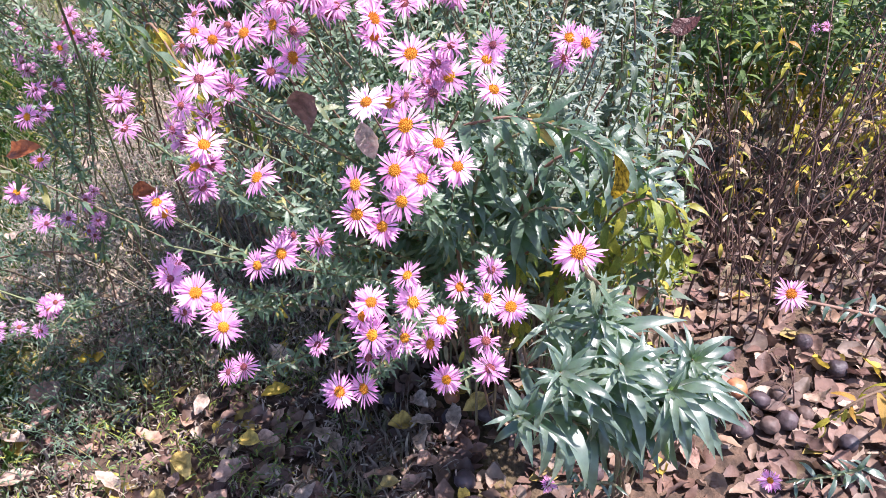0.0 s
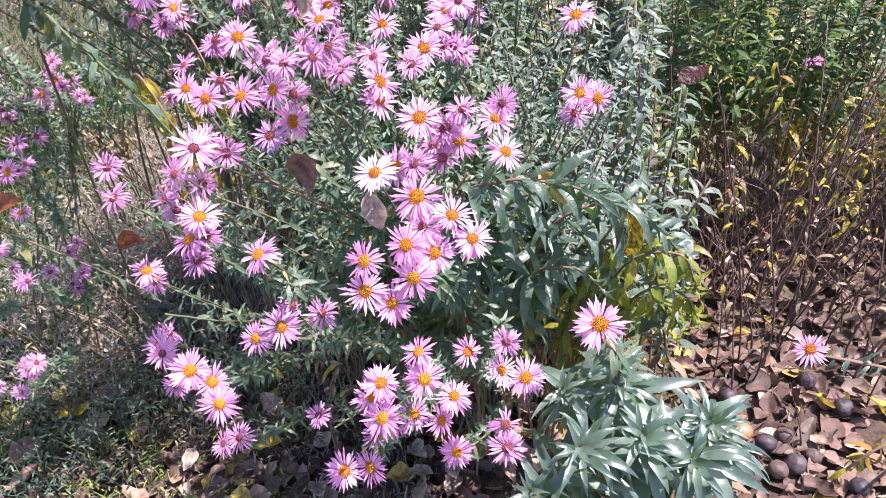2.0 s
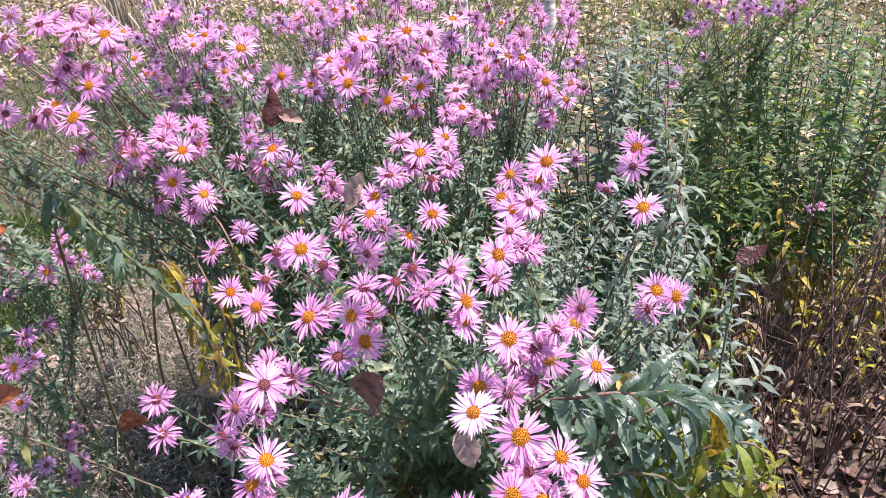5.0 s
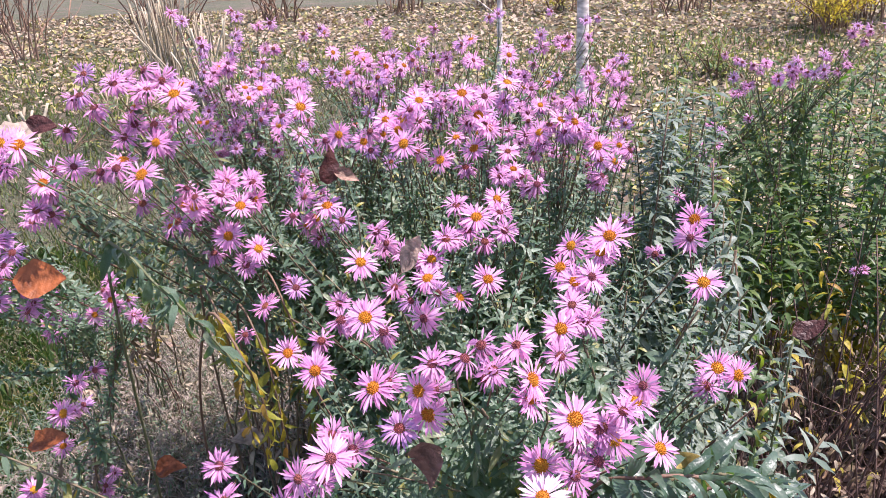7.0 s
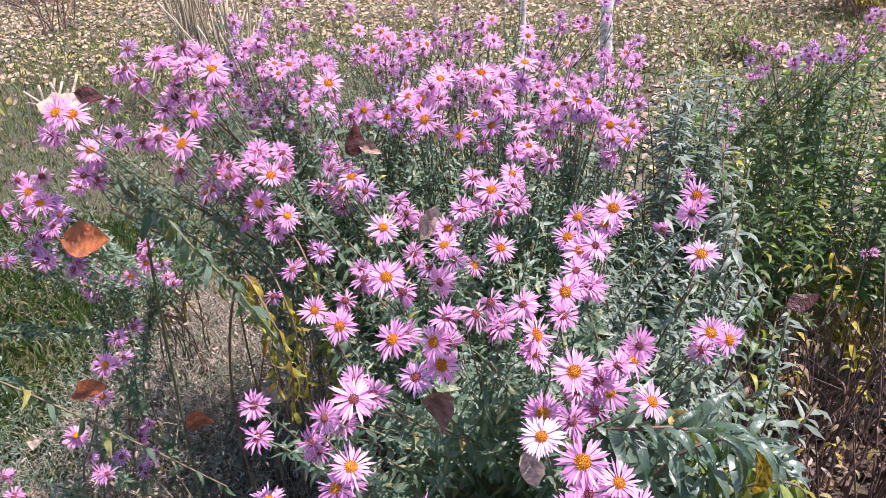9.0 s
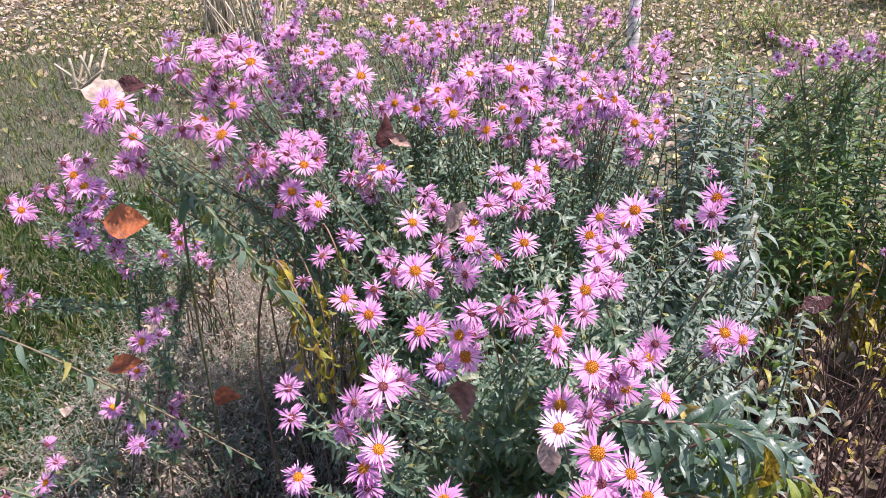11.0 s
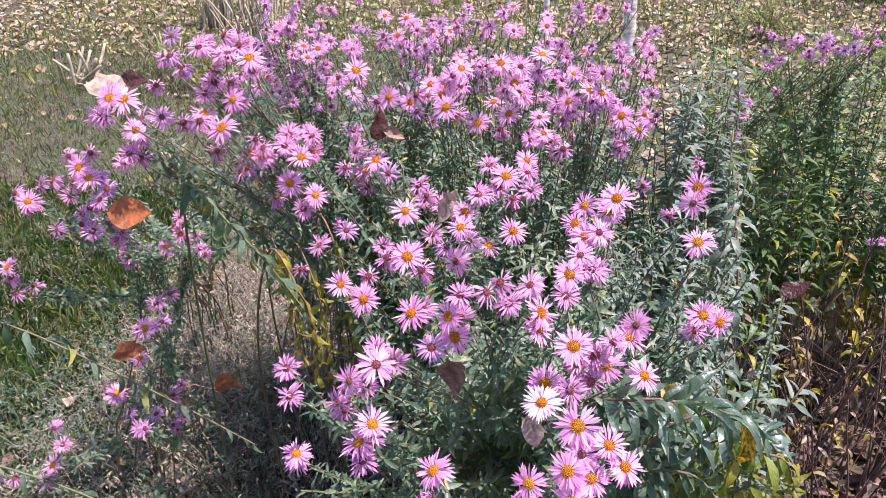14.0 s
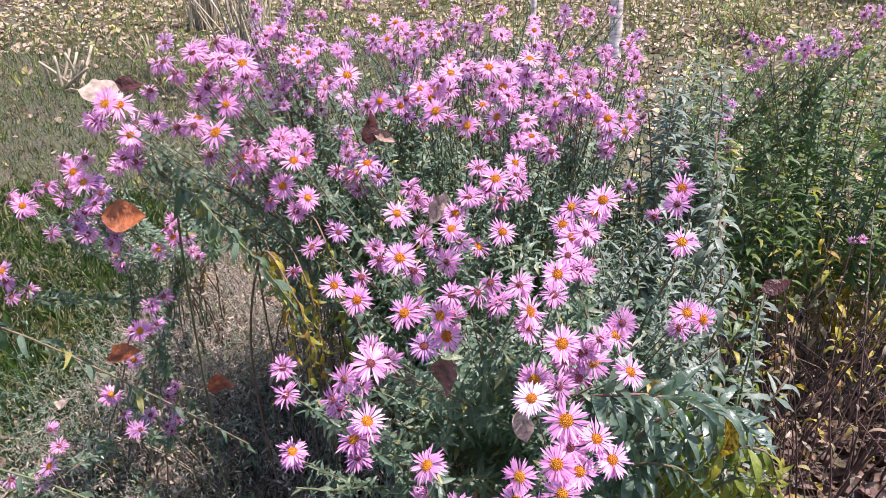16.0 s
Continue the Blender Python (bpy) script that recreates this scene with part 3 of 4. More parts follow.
SIDE = [(-0.347, 1.081, 1.157), (-0.386, 1.178, 1.214), (-0.453, 1.011, 1.212), (-0.338, 1.193, 1.082), (-0.316, 1.327, 1.044), (-0.288, 1.279, 0.986), (-0.354, 1.150, 1.178), (-0.398, 1.150, 1.158), (-0.353, 1.150, 1.241),
        (-0.392, 1.150, 1.249), (-0.434, 1.150, 1.237), (-0.420, 1.150, 1.222), (-0.375, 1.200, 1.056), (-0.347, 1.200, 1.106), (-0.304, 1.200, 1.097), (-0.280, 1.200, 1.080), (-0.302, 1.200, 1.039), (-0.264, 1.200, 1.020),
        (-0.284, 1.200, 0.997), (-0.527, 1.150, 1.182), (-0.554, 1.150, 1.153), (-0.503, 1.150, 1.133), (-0.520, 1.150, 1.098), (-0.37, 1.17, 1.235), (-0.41, 1.2, 1.25), (-0.33, 1.18, 1.10), (-0.36, 1.22, 1.08)]
aster("aster clump crowded with pink daisies on tall stems", (-0.12, 1.80), SIDE, "ffffffffoolofoofffofofoolof", cloud(34, ((-0.50, -0.2), (1.35, 1.75), (0.92, 1.16))), 0.07, lo=0.36, leaf_size=0.042, step=0.008, friends=1.6, size=1.08)
FAR_LEFT = [(-0.602, 1.150, 1.076), (-0.599, 1.150, 1.012), (-0.603, 1.150, 0.974), (-0.696, 1.150, 1.020), (-0.666, 1.150, 1.048), (-0.759, 1.150, 0.908), (-0.757, 1.150, 0.861), (-0.62, 1.16, 1.09), (-0.585, 1.16, 1.095), (-0.58, 1.15, 1.025),
            (-0.625, 1.16, 0.98), (-0.66, 1.15, 0.975), (-0.575, 1.17, 0.985), (-0.72, 1.16, 1.03), (-0.59, 1.15, 1.06)]
aster("leaning aster stems with lilac and pink daisies over the grass", (-0.95, 2.25), FAR_LEFT, "foofofoooflooof", cloud(6, ((-0.75, -0.5), (1.3, 1.5), (0.85, 1.0))), 0.05, lo=0.6, leaf_size=0.034, friends=0.9, size=1.05)
STRAGGLE = [(-0.646, 1.443, 0.813), (-0.514, 1.138, 0.824), (-0.601, 1.257, 0.521), (-0.576, 1.062, 0.505), (-0.659, 1.000, 0.645), (-0.634, 1.000, 0.685), (-0.730, 1.000, 0.613), (-0.57, 1.25, 0.55), (-0.62, 1.24, 0.56),
            (-0.525, 1.15, 0.85), (-0.54, 1.13, 0.815), (-0.69, 1.45, 0.80), (-0.72, 1.44, 0.82), (-0.60, 1.44, 0.83), (-0.70, 1.42, 0.86), (-0.59, 1.06, 0.49), (-0.56, 1.1, 0.64), (-0.64, 1.16, 0.66), (-0.70, 1.05, 0.44), (-0.71, 1.06, 0.46), (-0.735, 1.44, 0.855), (-0.71, 1.44, 0.818), (-0.61, 1.44, 0.842), (-0.575, 1.44, 0.812), (-0.70, 1.44, 0.79), (-0.76, 1.44, 0.865)]
aster("straggling aster stems with small faded daisies low in the weeds", (-0.85, 1.62), STRAGGLE, "fllffooolofllooflololofolo", (), 0.07, leaf_size=0.03, size=0.95, lo=0.72, friends=1.4)
BACK = [(-0.015, 1.700, 1.202), (-0.183, 1.700, 1.216), (-0.232, 1.700, 1.182), (-0.161, 1.700, 1.193), (-0.418, 1.700, 1.228), (-0.428, 1.700, 1.194), (-0.401, 1.700, 1.160), (-0.427, 1.700, 1.088), (-0.361, 1.700, 1.206),
        (-0.461, 1.700, 1.064), (-0.387, 1.700, 1.052), (0.096, 1.700, 1.159), (0.161, 1.700, 1.236), (0.212, 1.700, 1.230), (0.013, 1.700, 1.226), (-0.500, 1.700, 1.052), (-0.515, 1.700, 1.125), (-0.356, 1.700, 1.124)]
aster("tall aster stems with lilac daisies at the back of the bed", (-0.15, 1.85), BACK, "oflolofolloflolofo", cloud(64, ((-0.45, 0.3), (1.6, 2.0), (0.85, 1.16))), 0.14, size=0.95, lo=0.45, leaf_size=0.04, step=0.008, friends=1.2)
brng = random.Random(5)
aster("crowded lilac daisies on tall stems at the back", (-0.30, 1.80), cloud(62, ((-0.50, -0.05), (1.40, 1.75), (1.02, 1.22)), brng), "lolofol", (), 0.13, size=0.92, lo=0.55, friends=0.4)
aster("crowded pink and lilac daisies on tall stems at the back", (0.10, 1.85), cloud(58, ((-0.08, 0.34), (1.45, 1.85), (1.00, 1.22)), brng), "olfolo", (), 0.13, size=0.92, lo=0.4, leaf_size=0.04, friends=0.4)
aster("high aster stem with crowded lilac daisies", (-0.45, 2.0), cloud(34, ((-0.56, -0.38), (1.75, 1.95), (1.06, 1.31)), brng), "lol", (), 0.06, size=0.92)
aster("tall aster stems with crowded pink and lilac daisies behind the rest", (-0.05, 2.05), cloud(64, ((-0.36, 0.34), (1.75, 2.1), (1.06, 1.27)), brng), "lolfo", cloud(14, ((-0.3, 0.3), (1.8, 2.1), (0.9, 1.15)), brng), 0.12, size=0.9, lo=0.45, leaf_size=0.04)
ROW = [(0.138, 1.350, 1.141), (0.124, 1.350, 1.131), (0.174, 1.350, 1.145), (0.209, 1.350, 1.108), (0.130, 1.350, 1.113), (0.155, 1.35, 1.148), (0.195, 1.35, 1.13), (0.215, 1.36, 1.085), (0.218, 1.36, 1.06), (0.115, 1.35, 1.10), (0.16, 1.35, 1.13)]
aster("arching aster stem with a row of pink daisies", (0.18, 1.62), ROW, "offfofolool", cloud(10, ((0.05, 0.35), (1.35, 1.6), (0.7, 1.02))), 0.06, friends=1.0)
RIGHT_TOP = [(0.646, 2.000, 1.133), (0.689, 2.000, 1.113), (0.753, 2.000, 1.119), (0.810, 2.000, 1.100), (0.861, 2.000, 1.106), (0.827, 2.000, 1.145), (0.891, 2.000, 1.203), (0.668, 2.000, 1.080), (0.795, 2.000, 1.106), (0.978, 2.000, 0.613),
             (0.70, 2.0, 1.13), (0.73, 2.0, 1.10), (0.83, 2.0, 1.11), (0.92, 2.0, 1.19), (0.63, 2.0, 1.10), (0.77, 2.0, 1.13), (0.88, 2.0, 1.12), (0.96, 2.0, 1.20), (0.58, 1.9, 1.0), (0.57, 1.9, 0.97), (0.56, 1.9, 0.93), (0.60, 1.95, 0.88)]
aster("tall green aster stems topped with small lilac flowers", (0.78, 2.2), RIGHT_TOP, "lol", (), 0.2, size=0.85, mat=M_green, step=0.007, leaf_size=0.06, lo=0.4, friends=1.2)


# ---- leafy stems without flowers ----
def leafy_clump(label, base, tips, leaf_size, step, mat, spread, lo=0.3, shapes=SLIM, radius=0.003, taper=0.4):
    plant = thing("leafy_plant", label, "plant", "leafy stems in the bed", place=Matrix.Translation((base[0], base[1], ground_z(base[0], base[1]))))
    off = np.array(plant.matrix_basis.translation)
    for p in tips:
        p = np.array(p) - off
        foot = (p[0] * 0.7 + rng.gauss(0, spread), p[1] * 0.7 + rng.gauss(0, spread), -0.01)
        add_stem(plant, stem_line(foot, p, 0.5), radius, leaf_size, step, mat, lo, shapes, taper=taper, low_mat=M_yellow if mat == M_green else None)
    return plant


leafy_clump("dark leafy aster stems closing the back of the bed", (0.28, 1.75), cloud(30, ((0.05, 0.5), (1.5, 1.95), (0.72, 1.02))), 0.05, 0.010, M_leaf, 0.05)
leafy_clump("dark green tall leafy stems with yellowing lower leaves", (0.95, 2.3), cloud(42, ((0.58, 1.3), (1.95, 2.6), (0.86, 1.09))), 0.066, 0.0075, M_green, 0.03, 0.42)
leafy_clump("tall green leafy stems at the edge of the bed", (1.6, 2.7), cloud(38, ((1.2, 2.4), (1.9, 2.9), (0.88, 1.12))), 0.066, 0.009, M_green, 0.03, 0.42)
# added beyond the right edge of view, only to shade the ground there
leafy_clump("tall green leafy stems added mostly out of view to shade the bed", (1.9, 1.85), cloud(24, ((1.45, 2.4), (1.4, 2.2), (0.90, 1.2))), 0.085, 0.016, M_green, 0.04)
leafy_clump("grey-green leafy stems in a dense column", (0.45, 1.68), cloud(26, ((0.34, 0.50), (1.52, 1.75), (0.96, 1.15))), 0.048, 0.0055, M_silver, 0.03, 0.4)
leafy_clump("pale willowy stems with curling leaf tips", (0.42, 1.3), cloud(5, ((0.35, 0.42), (1.16, 1.26), (0.98, 1.09))), 0.06, 0.014, M_silver, 0.03, 0.45, LIMP)
leafy_clump("green leafy stems between the asters and the bare stems", (0.5, 1.5), cloud(7, ((0.38, 0.54), (1.35, 1.6), (0.70, 0.88))), 0.055, 0.014, M_green, 0.04, 0.35, LIMP)
leafy_clump("single grey-green leafy shoot with a rosette tip", (0.47, 1.15), [(0.462, 1.085, 0.79)], 0.06, 0.0055, M_silver, 0.01, 0.62, SLIM, 0.0035, 0.45)
leafy_clump("grey-green leafy shoot with dried tip", (0.46, 1.3), [(0.41, 1.10, 0.93), (0.43, 1.14, 0.90)], 0.036, 0.008, M_silver, 0.02, 0.55)


def arching(label, keys, leaf_size, step, mat, r0=0.004, lo=0.35, shapes=BROAD, down=0.6, flower=None, seed=1, pull=(0, 0, 0)):
    """One bowed stem whose leaves are parts of their own."""
    r = random.Random(seed)
    b = keys[0]
    plant = thing("bowed_stem_plant", label, "plant", "bowed stems", place=Matrix.Translation(b))
    line = smooth_path(np.array(keys) - np.array(b), 34)
    s = Soup()
    tube(s, line, r0, r0 * 0.5, 6)
    stem = part("stem", s.mesh("stem", M_stem), plant)
    shared = []
    for k in range(3):
        q = Soup()
        q.add(*shapes[k % len(shapes)])
        shared.append(q.mesh("leaf", mat))
    i0 = int(lo * 33)
    seg = np.linalg.norm(np.diff(line, axis=0), axis=1)
    cum = np.concatenate([[0], np.cumsum(seg)])
    d, a = cum[i0], 0.0
    while d < cum[-1]:
        i = min(max(np.searchsorted(cum, d) - 1, 0), 32)
        p = line[i] + (line[i + 1] - line[i]) * (d - cum[i]) / seg[i]
        t = (line[i + 1] - line[i]) / seg[i]
        bb = basis(t, (0.1, 0.2, 1))
        side = math.cos(a) * bb[1] + math.sin(a) * bb[2]
        dr = side * r.uniform(0.5, 1.2) + t * r.uniform(-0.2, 0.9) + np.array((0, 0, -down * r.uniform(0.3, 1.0))) + np.array(pull) * r.uniform(0.5, 1.3)
        B = basis(dr, (r.gauss(0, 0.35), r.gauss(-0.2, 0.35), 1))
        ln = leaf_size * r.uniform(0.55, 1.2) * (1 - 0.45 * max(0, d / cum[-1] - 0.75) / 0.25)
        m = Matrix.Translation(p) @ Matrix(B.T.tolist()).to_4x4() @ Matrix.Diagonal((ln, ln, ln, 1))
        part("leaf", r.choice(shared), stem, place=m)
        a += 2.4 + r.uniform(-0.3, 0.3)
        d += step * r.uniform(0.7, 1.3)
    if flower:
        n = flower[1]
        flower_head(plant, np.array(flower[0]) - np.array(b), n, flower[2], flower[3])
    return plant


def broad_clump(label, base, stems, mat, leaf_size, seed, step=0.0065, lo=0.5, pull=(0.2, -0.25, 0), down=0.35, shapes=BROAD, extra=()):
    """Stems that lean from one root, their leaves small and upright at the tip, long and drooping below it."""
    r = random.Random(seed)
    plant = thing("broad_leaved_aster", label, "plant", "bowed stems", place=Matrix.Translation((base[0], base[1], ground_z(base[0], base[1]))))
    off = np.array(plant.matrix_basis.translation)
    shared = []
    for k in range(len(shapes)):
        q = Soup()
        q.add(*shapes[k])
        shared.append(q.mesh("leaf", mat))
    for keys in stems:
        keys = [(r.gauss(0, 0.015), r.gauss(0, 0.015), -0.01)] + [np.array(k) - off for k in keys]
        line = smooth_path(keys, 30)
        s = Soup()
        tube(s, line, 0.0028, 0.0014, 6)
        stem = part("stem", s.mesh("stem", M_stem), plant)
        seg = np.linalg.norm(np.diff(line, axis=0), axis=1)
        cum = np.concatenate([[0], np.cumsum(seg)])
        d, a = cum[-1] * lo, r.uniform(0, 6.28)
        while d < cum[-1]:
            i = min(max(np.searchsorted(cum, d) - 1, 0), 28)
            p = line[i] + (line[i + 1] - line[i]) * (d - cum[i]) / seg[i]
            t = (line[i + 1] - line[i]) / seg[i]
            left = (cum[-1] - d) / 0.13
            young = max(0.0, 1 - left)
            bb = basis(t, (0.1, 0.2, 1))
            side = math.cos(a) * bb[1] + math.sin(a) * bb[2]
            dr = side + t * (0.15 + 0.9 * young * young + r.uniform(-0.2, 0.3)) + (np.array(pull) * r.uniform(0.6, 1.4) + (0, 0, -down * r.uniform(0.3, 1.2))) * min(1, left)
            B = basis(dr, (r.gauss(0, 0.3), r.gauss(-0.2, 0.3), 1) if young < 0.7 else t)
            ln = leaf_size * r.uniform(0.7, 1.15) * (0.32 + 0.68 * min(1, left * 1.2))
            part("leaf", r.choice(shared), stem, place=Matrix.Translation(p) @ Matrix(B.T.tolist()).to_4x4() @ Matrix.Diagonal((ln, ln, ln, 1)))
            a += 2.4 + r.uniform(-0.3, 0.3)
            d += step * r.uniform(0.7, 1.3) * (0.45 + 0.55 * min(1, left))
    for pos, n, age, size in extra:
        flower_head(plant, np.array(pos) - off, n, age, size)
    return plant


# the bowed spray of broad leaves below the front flowers
broad_clump("bowed aster stems with broad drooping grey-green leaves", (0.16, 1.24), [
    [(0.13, 1.02, 0.5), (0.12, 0.88, 0.86), (0.17, 0.82, 0.94), (0.235, 0.835, 0.925)],
    [(0.14, 1.02, 0.5), (0.15, 0.90, 0.82), (0.22, 0.86, 0.91), (0.30, 0.90, 0.865)],
    [(0.18, 1.05, 0.5), (0.22, 0.93, 0.80), (0.30, 0.92, 0.855), (0.365, 0.965, 0.79)],
    [(0.18, 1.05, 0.45), (0.20, 0.92, 0.74), (0.25, 0.87, 0.80), (0.285, 0.865, 0.77)],
], M_spray, 0.07, 3, 0.0085, 0.74, (0.5, -0.3, 0), 0.5)
broad_clump("bowed aster stem ending in a pale leaf rosette", (0.28, 1.30), [
    [(0.27, 1.12, 0.45), (0.31, 1.0, 0.76), (0.37, 0.99, 0.77), (0.425, 1.02, 0.70)],
    [(0.29, 1.14, 0.4), (0.34, 1.06, 0.68), (0.41, 1.06, 0.68), (0.45, 1.07, 0.62)],
], M_big, 0.058, 4, 0.009, 0.76, (0.3, -0.3, 0), 0.45)
broad_clump("bowed stem with sunlit yellow-green lower leaves", (0.27, 1.32), [
    [(0.26, 1.12, 0.4), (0.30, 1.02, 0.70), (0.36, 1.02, 0.73), (0.40, 1.05, 0.64)],
    [(0.28, 1.14, 0.35), (0.34, 1.06, 0.58), (0.41, 1.06, 0.60), (0.46, 1.08, 0.52)],
    [(0.22, 1.12, 0.35), (0.19, 0.98, 0.60), (0.22, 0.93, 0.70), (0.25, 0.92, 0.70)],
    [(0.30, 1.14, 0.4), (0.33, 1.00, 0.70), (0.40, 0.98, 0.74), (0.44, 1.0, 0.66)],
    [(0.30, 1.14, 0.4), (0.36, 1.00, 0.66), (0.42, 1.0, 0.66), (0.46, 1.03, 0.58)],
], M_lime, 0.056, 5, 0.008, 0.58, (0.2, -0.25, 0), 0.8, LIMP)
# the low mound of long pale leaves in front
broad_clump("low flopped aster mound with crowded long pale grey-green leaves", (0.42, 1.08), [
    [(0.36, 0.95, 0.35), (0.31, 0.84, 0.62), (0.293, 0.79, 0.70), (0.292, 0.775, 0.735)],
    [(0.36, 0.92, 0.33), (0.28, 0.78, 0.60), (0.245, 0.71, 0.68), (0.237, 0.68, 0.722)],
    [(0.38, 0.92, 0.33), (0.33, 0.79, 0.59), (0.312, 0.74, 0.66), (0.305, 0.715, 0.70)],
    [(0.36, 0.94, 0.35), (0.27, 0.84, 0.62), (0.238, 0.79, 0.69), (0.23, 0.765, 0.72)],
    [(0.42, 0.95, 0.32), (0.40, 0.81, 0.55), (0.378, 0.75, 0.62), (0.362, 0.72, 0.655)],
    [(0.43, 0.98, 0.32), (0.43, 0.88, 0.52), (0.42, 0.83, 0.59), (0.41, 0.80, 0.625)],
    [(0.46, 0.99, 0.30), (0.46, 0.90, 0.46), (0.455, 0.86, 0.52), (0.45, 0.84, 0.55)],
    [(0.36, 0.90, 0.32), (0.25, 0.76, 0.57), (0.205, 0.69, 0.64), (0.19, 0.67, 0.67)],
], M_big, 0.098, 6, 0.0072, 0.64, (0.65, -0.12, 0.1), 0.35, ARC, [((0.166, 0.655, 0.752), (-0.1, -0.8, 0.6), "o", 1.1), ((0.163, 0.62, 0.82), (0.1, -0.6, 0.8), "o", 0.95)])
arching("leafy aster stem holding one large ragged pink daisy", [(0.38, 1.2, 0), (0.34, 0.98, 0.4), (0.30, 0.82, 0.70), (0.26, 0.72, 0.82), (0.250, 0.707, 0.848)], 0.045, 0.0075, M_leaf, lo=0.45, seed=8, shapes=SLIM, down=0.1, flower=((0.250, 0.700, 0.859), (-0.05, -0.75, 0.7), "f", 1.25))
arching("leafy leaning aster stem with a single pink daisy", [(0.95, 1.15, 0), (0.92, 1.0, 0.35), (0.80, 0.92, 0.55), (0.66, 0.90, 0.61), (0.57, 0.90, 0.635)], 0.06, 0.008, M_big, lo=0.42, seed=9, down=0.35, flower=((0.552, 0.895, 0.650), (-0.2, -0.7, 0.7), "f", 1.15))
arching("short aster stem with one pink daisy near the ground", [(0.86, 1.12, 0), (0.84, 1.04, 0.12), (0.77, 0.98, 0.18), (0.66, 0.95, 0.195)], 0.05, 0.010, M_big, lo=0.35, seed=10, down=0.2, flower=((0.630, 0.945, 0.206), (-0.1, -0.7, 0.7), "f", 1.0))
arching("short leafy shoot with a ragged pink daisy near the ground", [(0.42, 1.06, 0), (0.38, 1.0, 0.12), (0.30, 0.96, 0.17), (0.262, 0.95, 0.18)], 0.05, 0.012, M_big, lo=0.3, seed=11, down=0.3, flower=((0.259, 0.945, 0.188), (-0.2, -0.6, 0.8), "o", 0.9))
arching("broken stem with bright yellow withering leaves", [(1.0, 1.25, 0), (0.95, 1.12, 0.25), (0.86, 1.02, 0.37), (0.76, 0.99, 0.36), (0.70, 0.98, 0.30)], 0.065, 0.011, M_yellow, lo=0.4, seed=12, shapes=LIMP, down=0.5)
# the drooping stems on the meadow side
arching("drooping stem with limp dark and yellow leaves", [(-0.62, 1.5, 0), (-0.58, 1.4, 0.6), (-0.50, 1.25, 0.98), (-0.43, 1.16, 1.04), (-0.385, 1.14, 1.0), (-0.33, 1.14, 0.93), (-0.28, 1.14, 0.85)], 0.058, 0.006, M_leaf, r0=0.0028, lo=0.45, seed=13, shapes=LIMP, down=0.9)
arching("drooping stem tip with limp yellow leaves", [(-0.5, 1.55, 0), (-0.45, 1.35, 0.6), (-0.35, 1.2, 0.92), (-0.29, 1.15, 0.88), (-0.27, 1.15, 0.80), (-0.275, 1.15, 0.72)], 0.07, 0.009, M_yellow, r0=0.0026, lo=0.4, seed=14, shapes=LIMP, down=0.9)
for k, (dx, dz) in enumerate(((0.0, 0.0), (0.045, 0.05), (-0.05, 0.03))):
    arching("drooping stem tip with limp yellow and green leaves", [(-0.40 + dx, 1.62, 0), (-0.38 + dx, 1.42, 0.6), (-0.33 + dx, 1.27, 0.90 + dz), (-0.285 + dx, 1.22, 0.86 + dz), (-0.27 + dx, 1.21, 0.78 + dz), (-0.265 + dx, 1.21, 0.68 + dz)], 0.06, 0.010, M_lime if k == 1 else M_yellow, r0=0.0022, lo=0.55, seed=60 + k, shapes=LIMP, down=1.0)
arching("long dark stem bent low with limp leaves", [(-1.2, 1.35, 0), (-1.1, 1.22, 0.5), (-0.95, 1.15, 0.82), (-0.787, 1.15, 0.80), (-0.573, 1.15, 0.685), (-0.398, 1.15, 0.575)], 0.055, 0.015, M_leaf, r0=0.0026, lo=0.4, seed=15, shapes=LIMP, down=0.7)
arching("bent weed stem with yellow-green leaves", [(-1.1, 1.3, 0), (-1.0, 1.1, 0.4), (-0.85, 1.02, 0.62), (-0.70, 1.0, 0.62), (-0.55, 1.0, 0.55)], 0.050, 0.015, M_leaf, r0=0.0026, lo=0.4, seed=16, shapes=LIMP, down=0.6)


# ---- bare stems ----
def dry_shrub(label, tips, base, spread, twigs, seed, fan=0.35):
    r = random.Random(seed)
    plant = thing("dry_stem_clump", label, "plant", place=Matrix.Translation((base[0], base[1], ground_z(*base))))
    off = np.array(plant.matrix_basis.translation)
    for p in tips:
        p = np.array(p) - off
        foot = np.array((p[0] * fan + r.gauss(0, spread), p[1] * (fan + 0.15) + r.gauss(0, spread), -0.01))
        line = bezier(foot, foot + (r.gauss(0, 0.02), r.gauss(0, 0.02), p[2] * 0.3), p * 0.6 + foot * 0.4 + (0, 0, p[2] * 0.1), p, 10)
        s = Soup()
        tube(s, line, r.uniform(0.0020, 0.0040), 0.0011, 5)
        side_twigs = []
        for k in range(twigs):
            i = r.randint(4, 8)
            e = line[i] + (r.gauss(0, 0.05), r.gauss(0, 0.05), r.uniform(0.03, 0.12))
            q = Soup()
            tube(q, bezier(line[i], line[i] + (0, 0, 0.02), e - (0, 0, 0.02), e, 5), 0.0012, 0.0006, 3)
            side_twigs.append(q)
        stem = part("stem", s.mesh("stem", M_brown_stem), plant)
        for q in side_twigs:
            part("twig", q.mesh("twig", M_brown_stem), stem)
        lv = Soup()
        leafy(lv, line, 0.3, 0.98, 0.11, 0.04, LIMP, 0, r)
        if lv.n:
            part("withered_leaves", lv.mesh("withered_leaves", M_dry), stem, kind="stuff")
    return plant


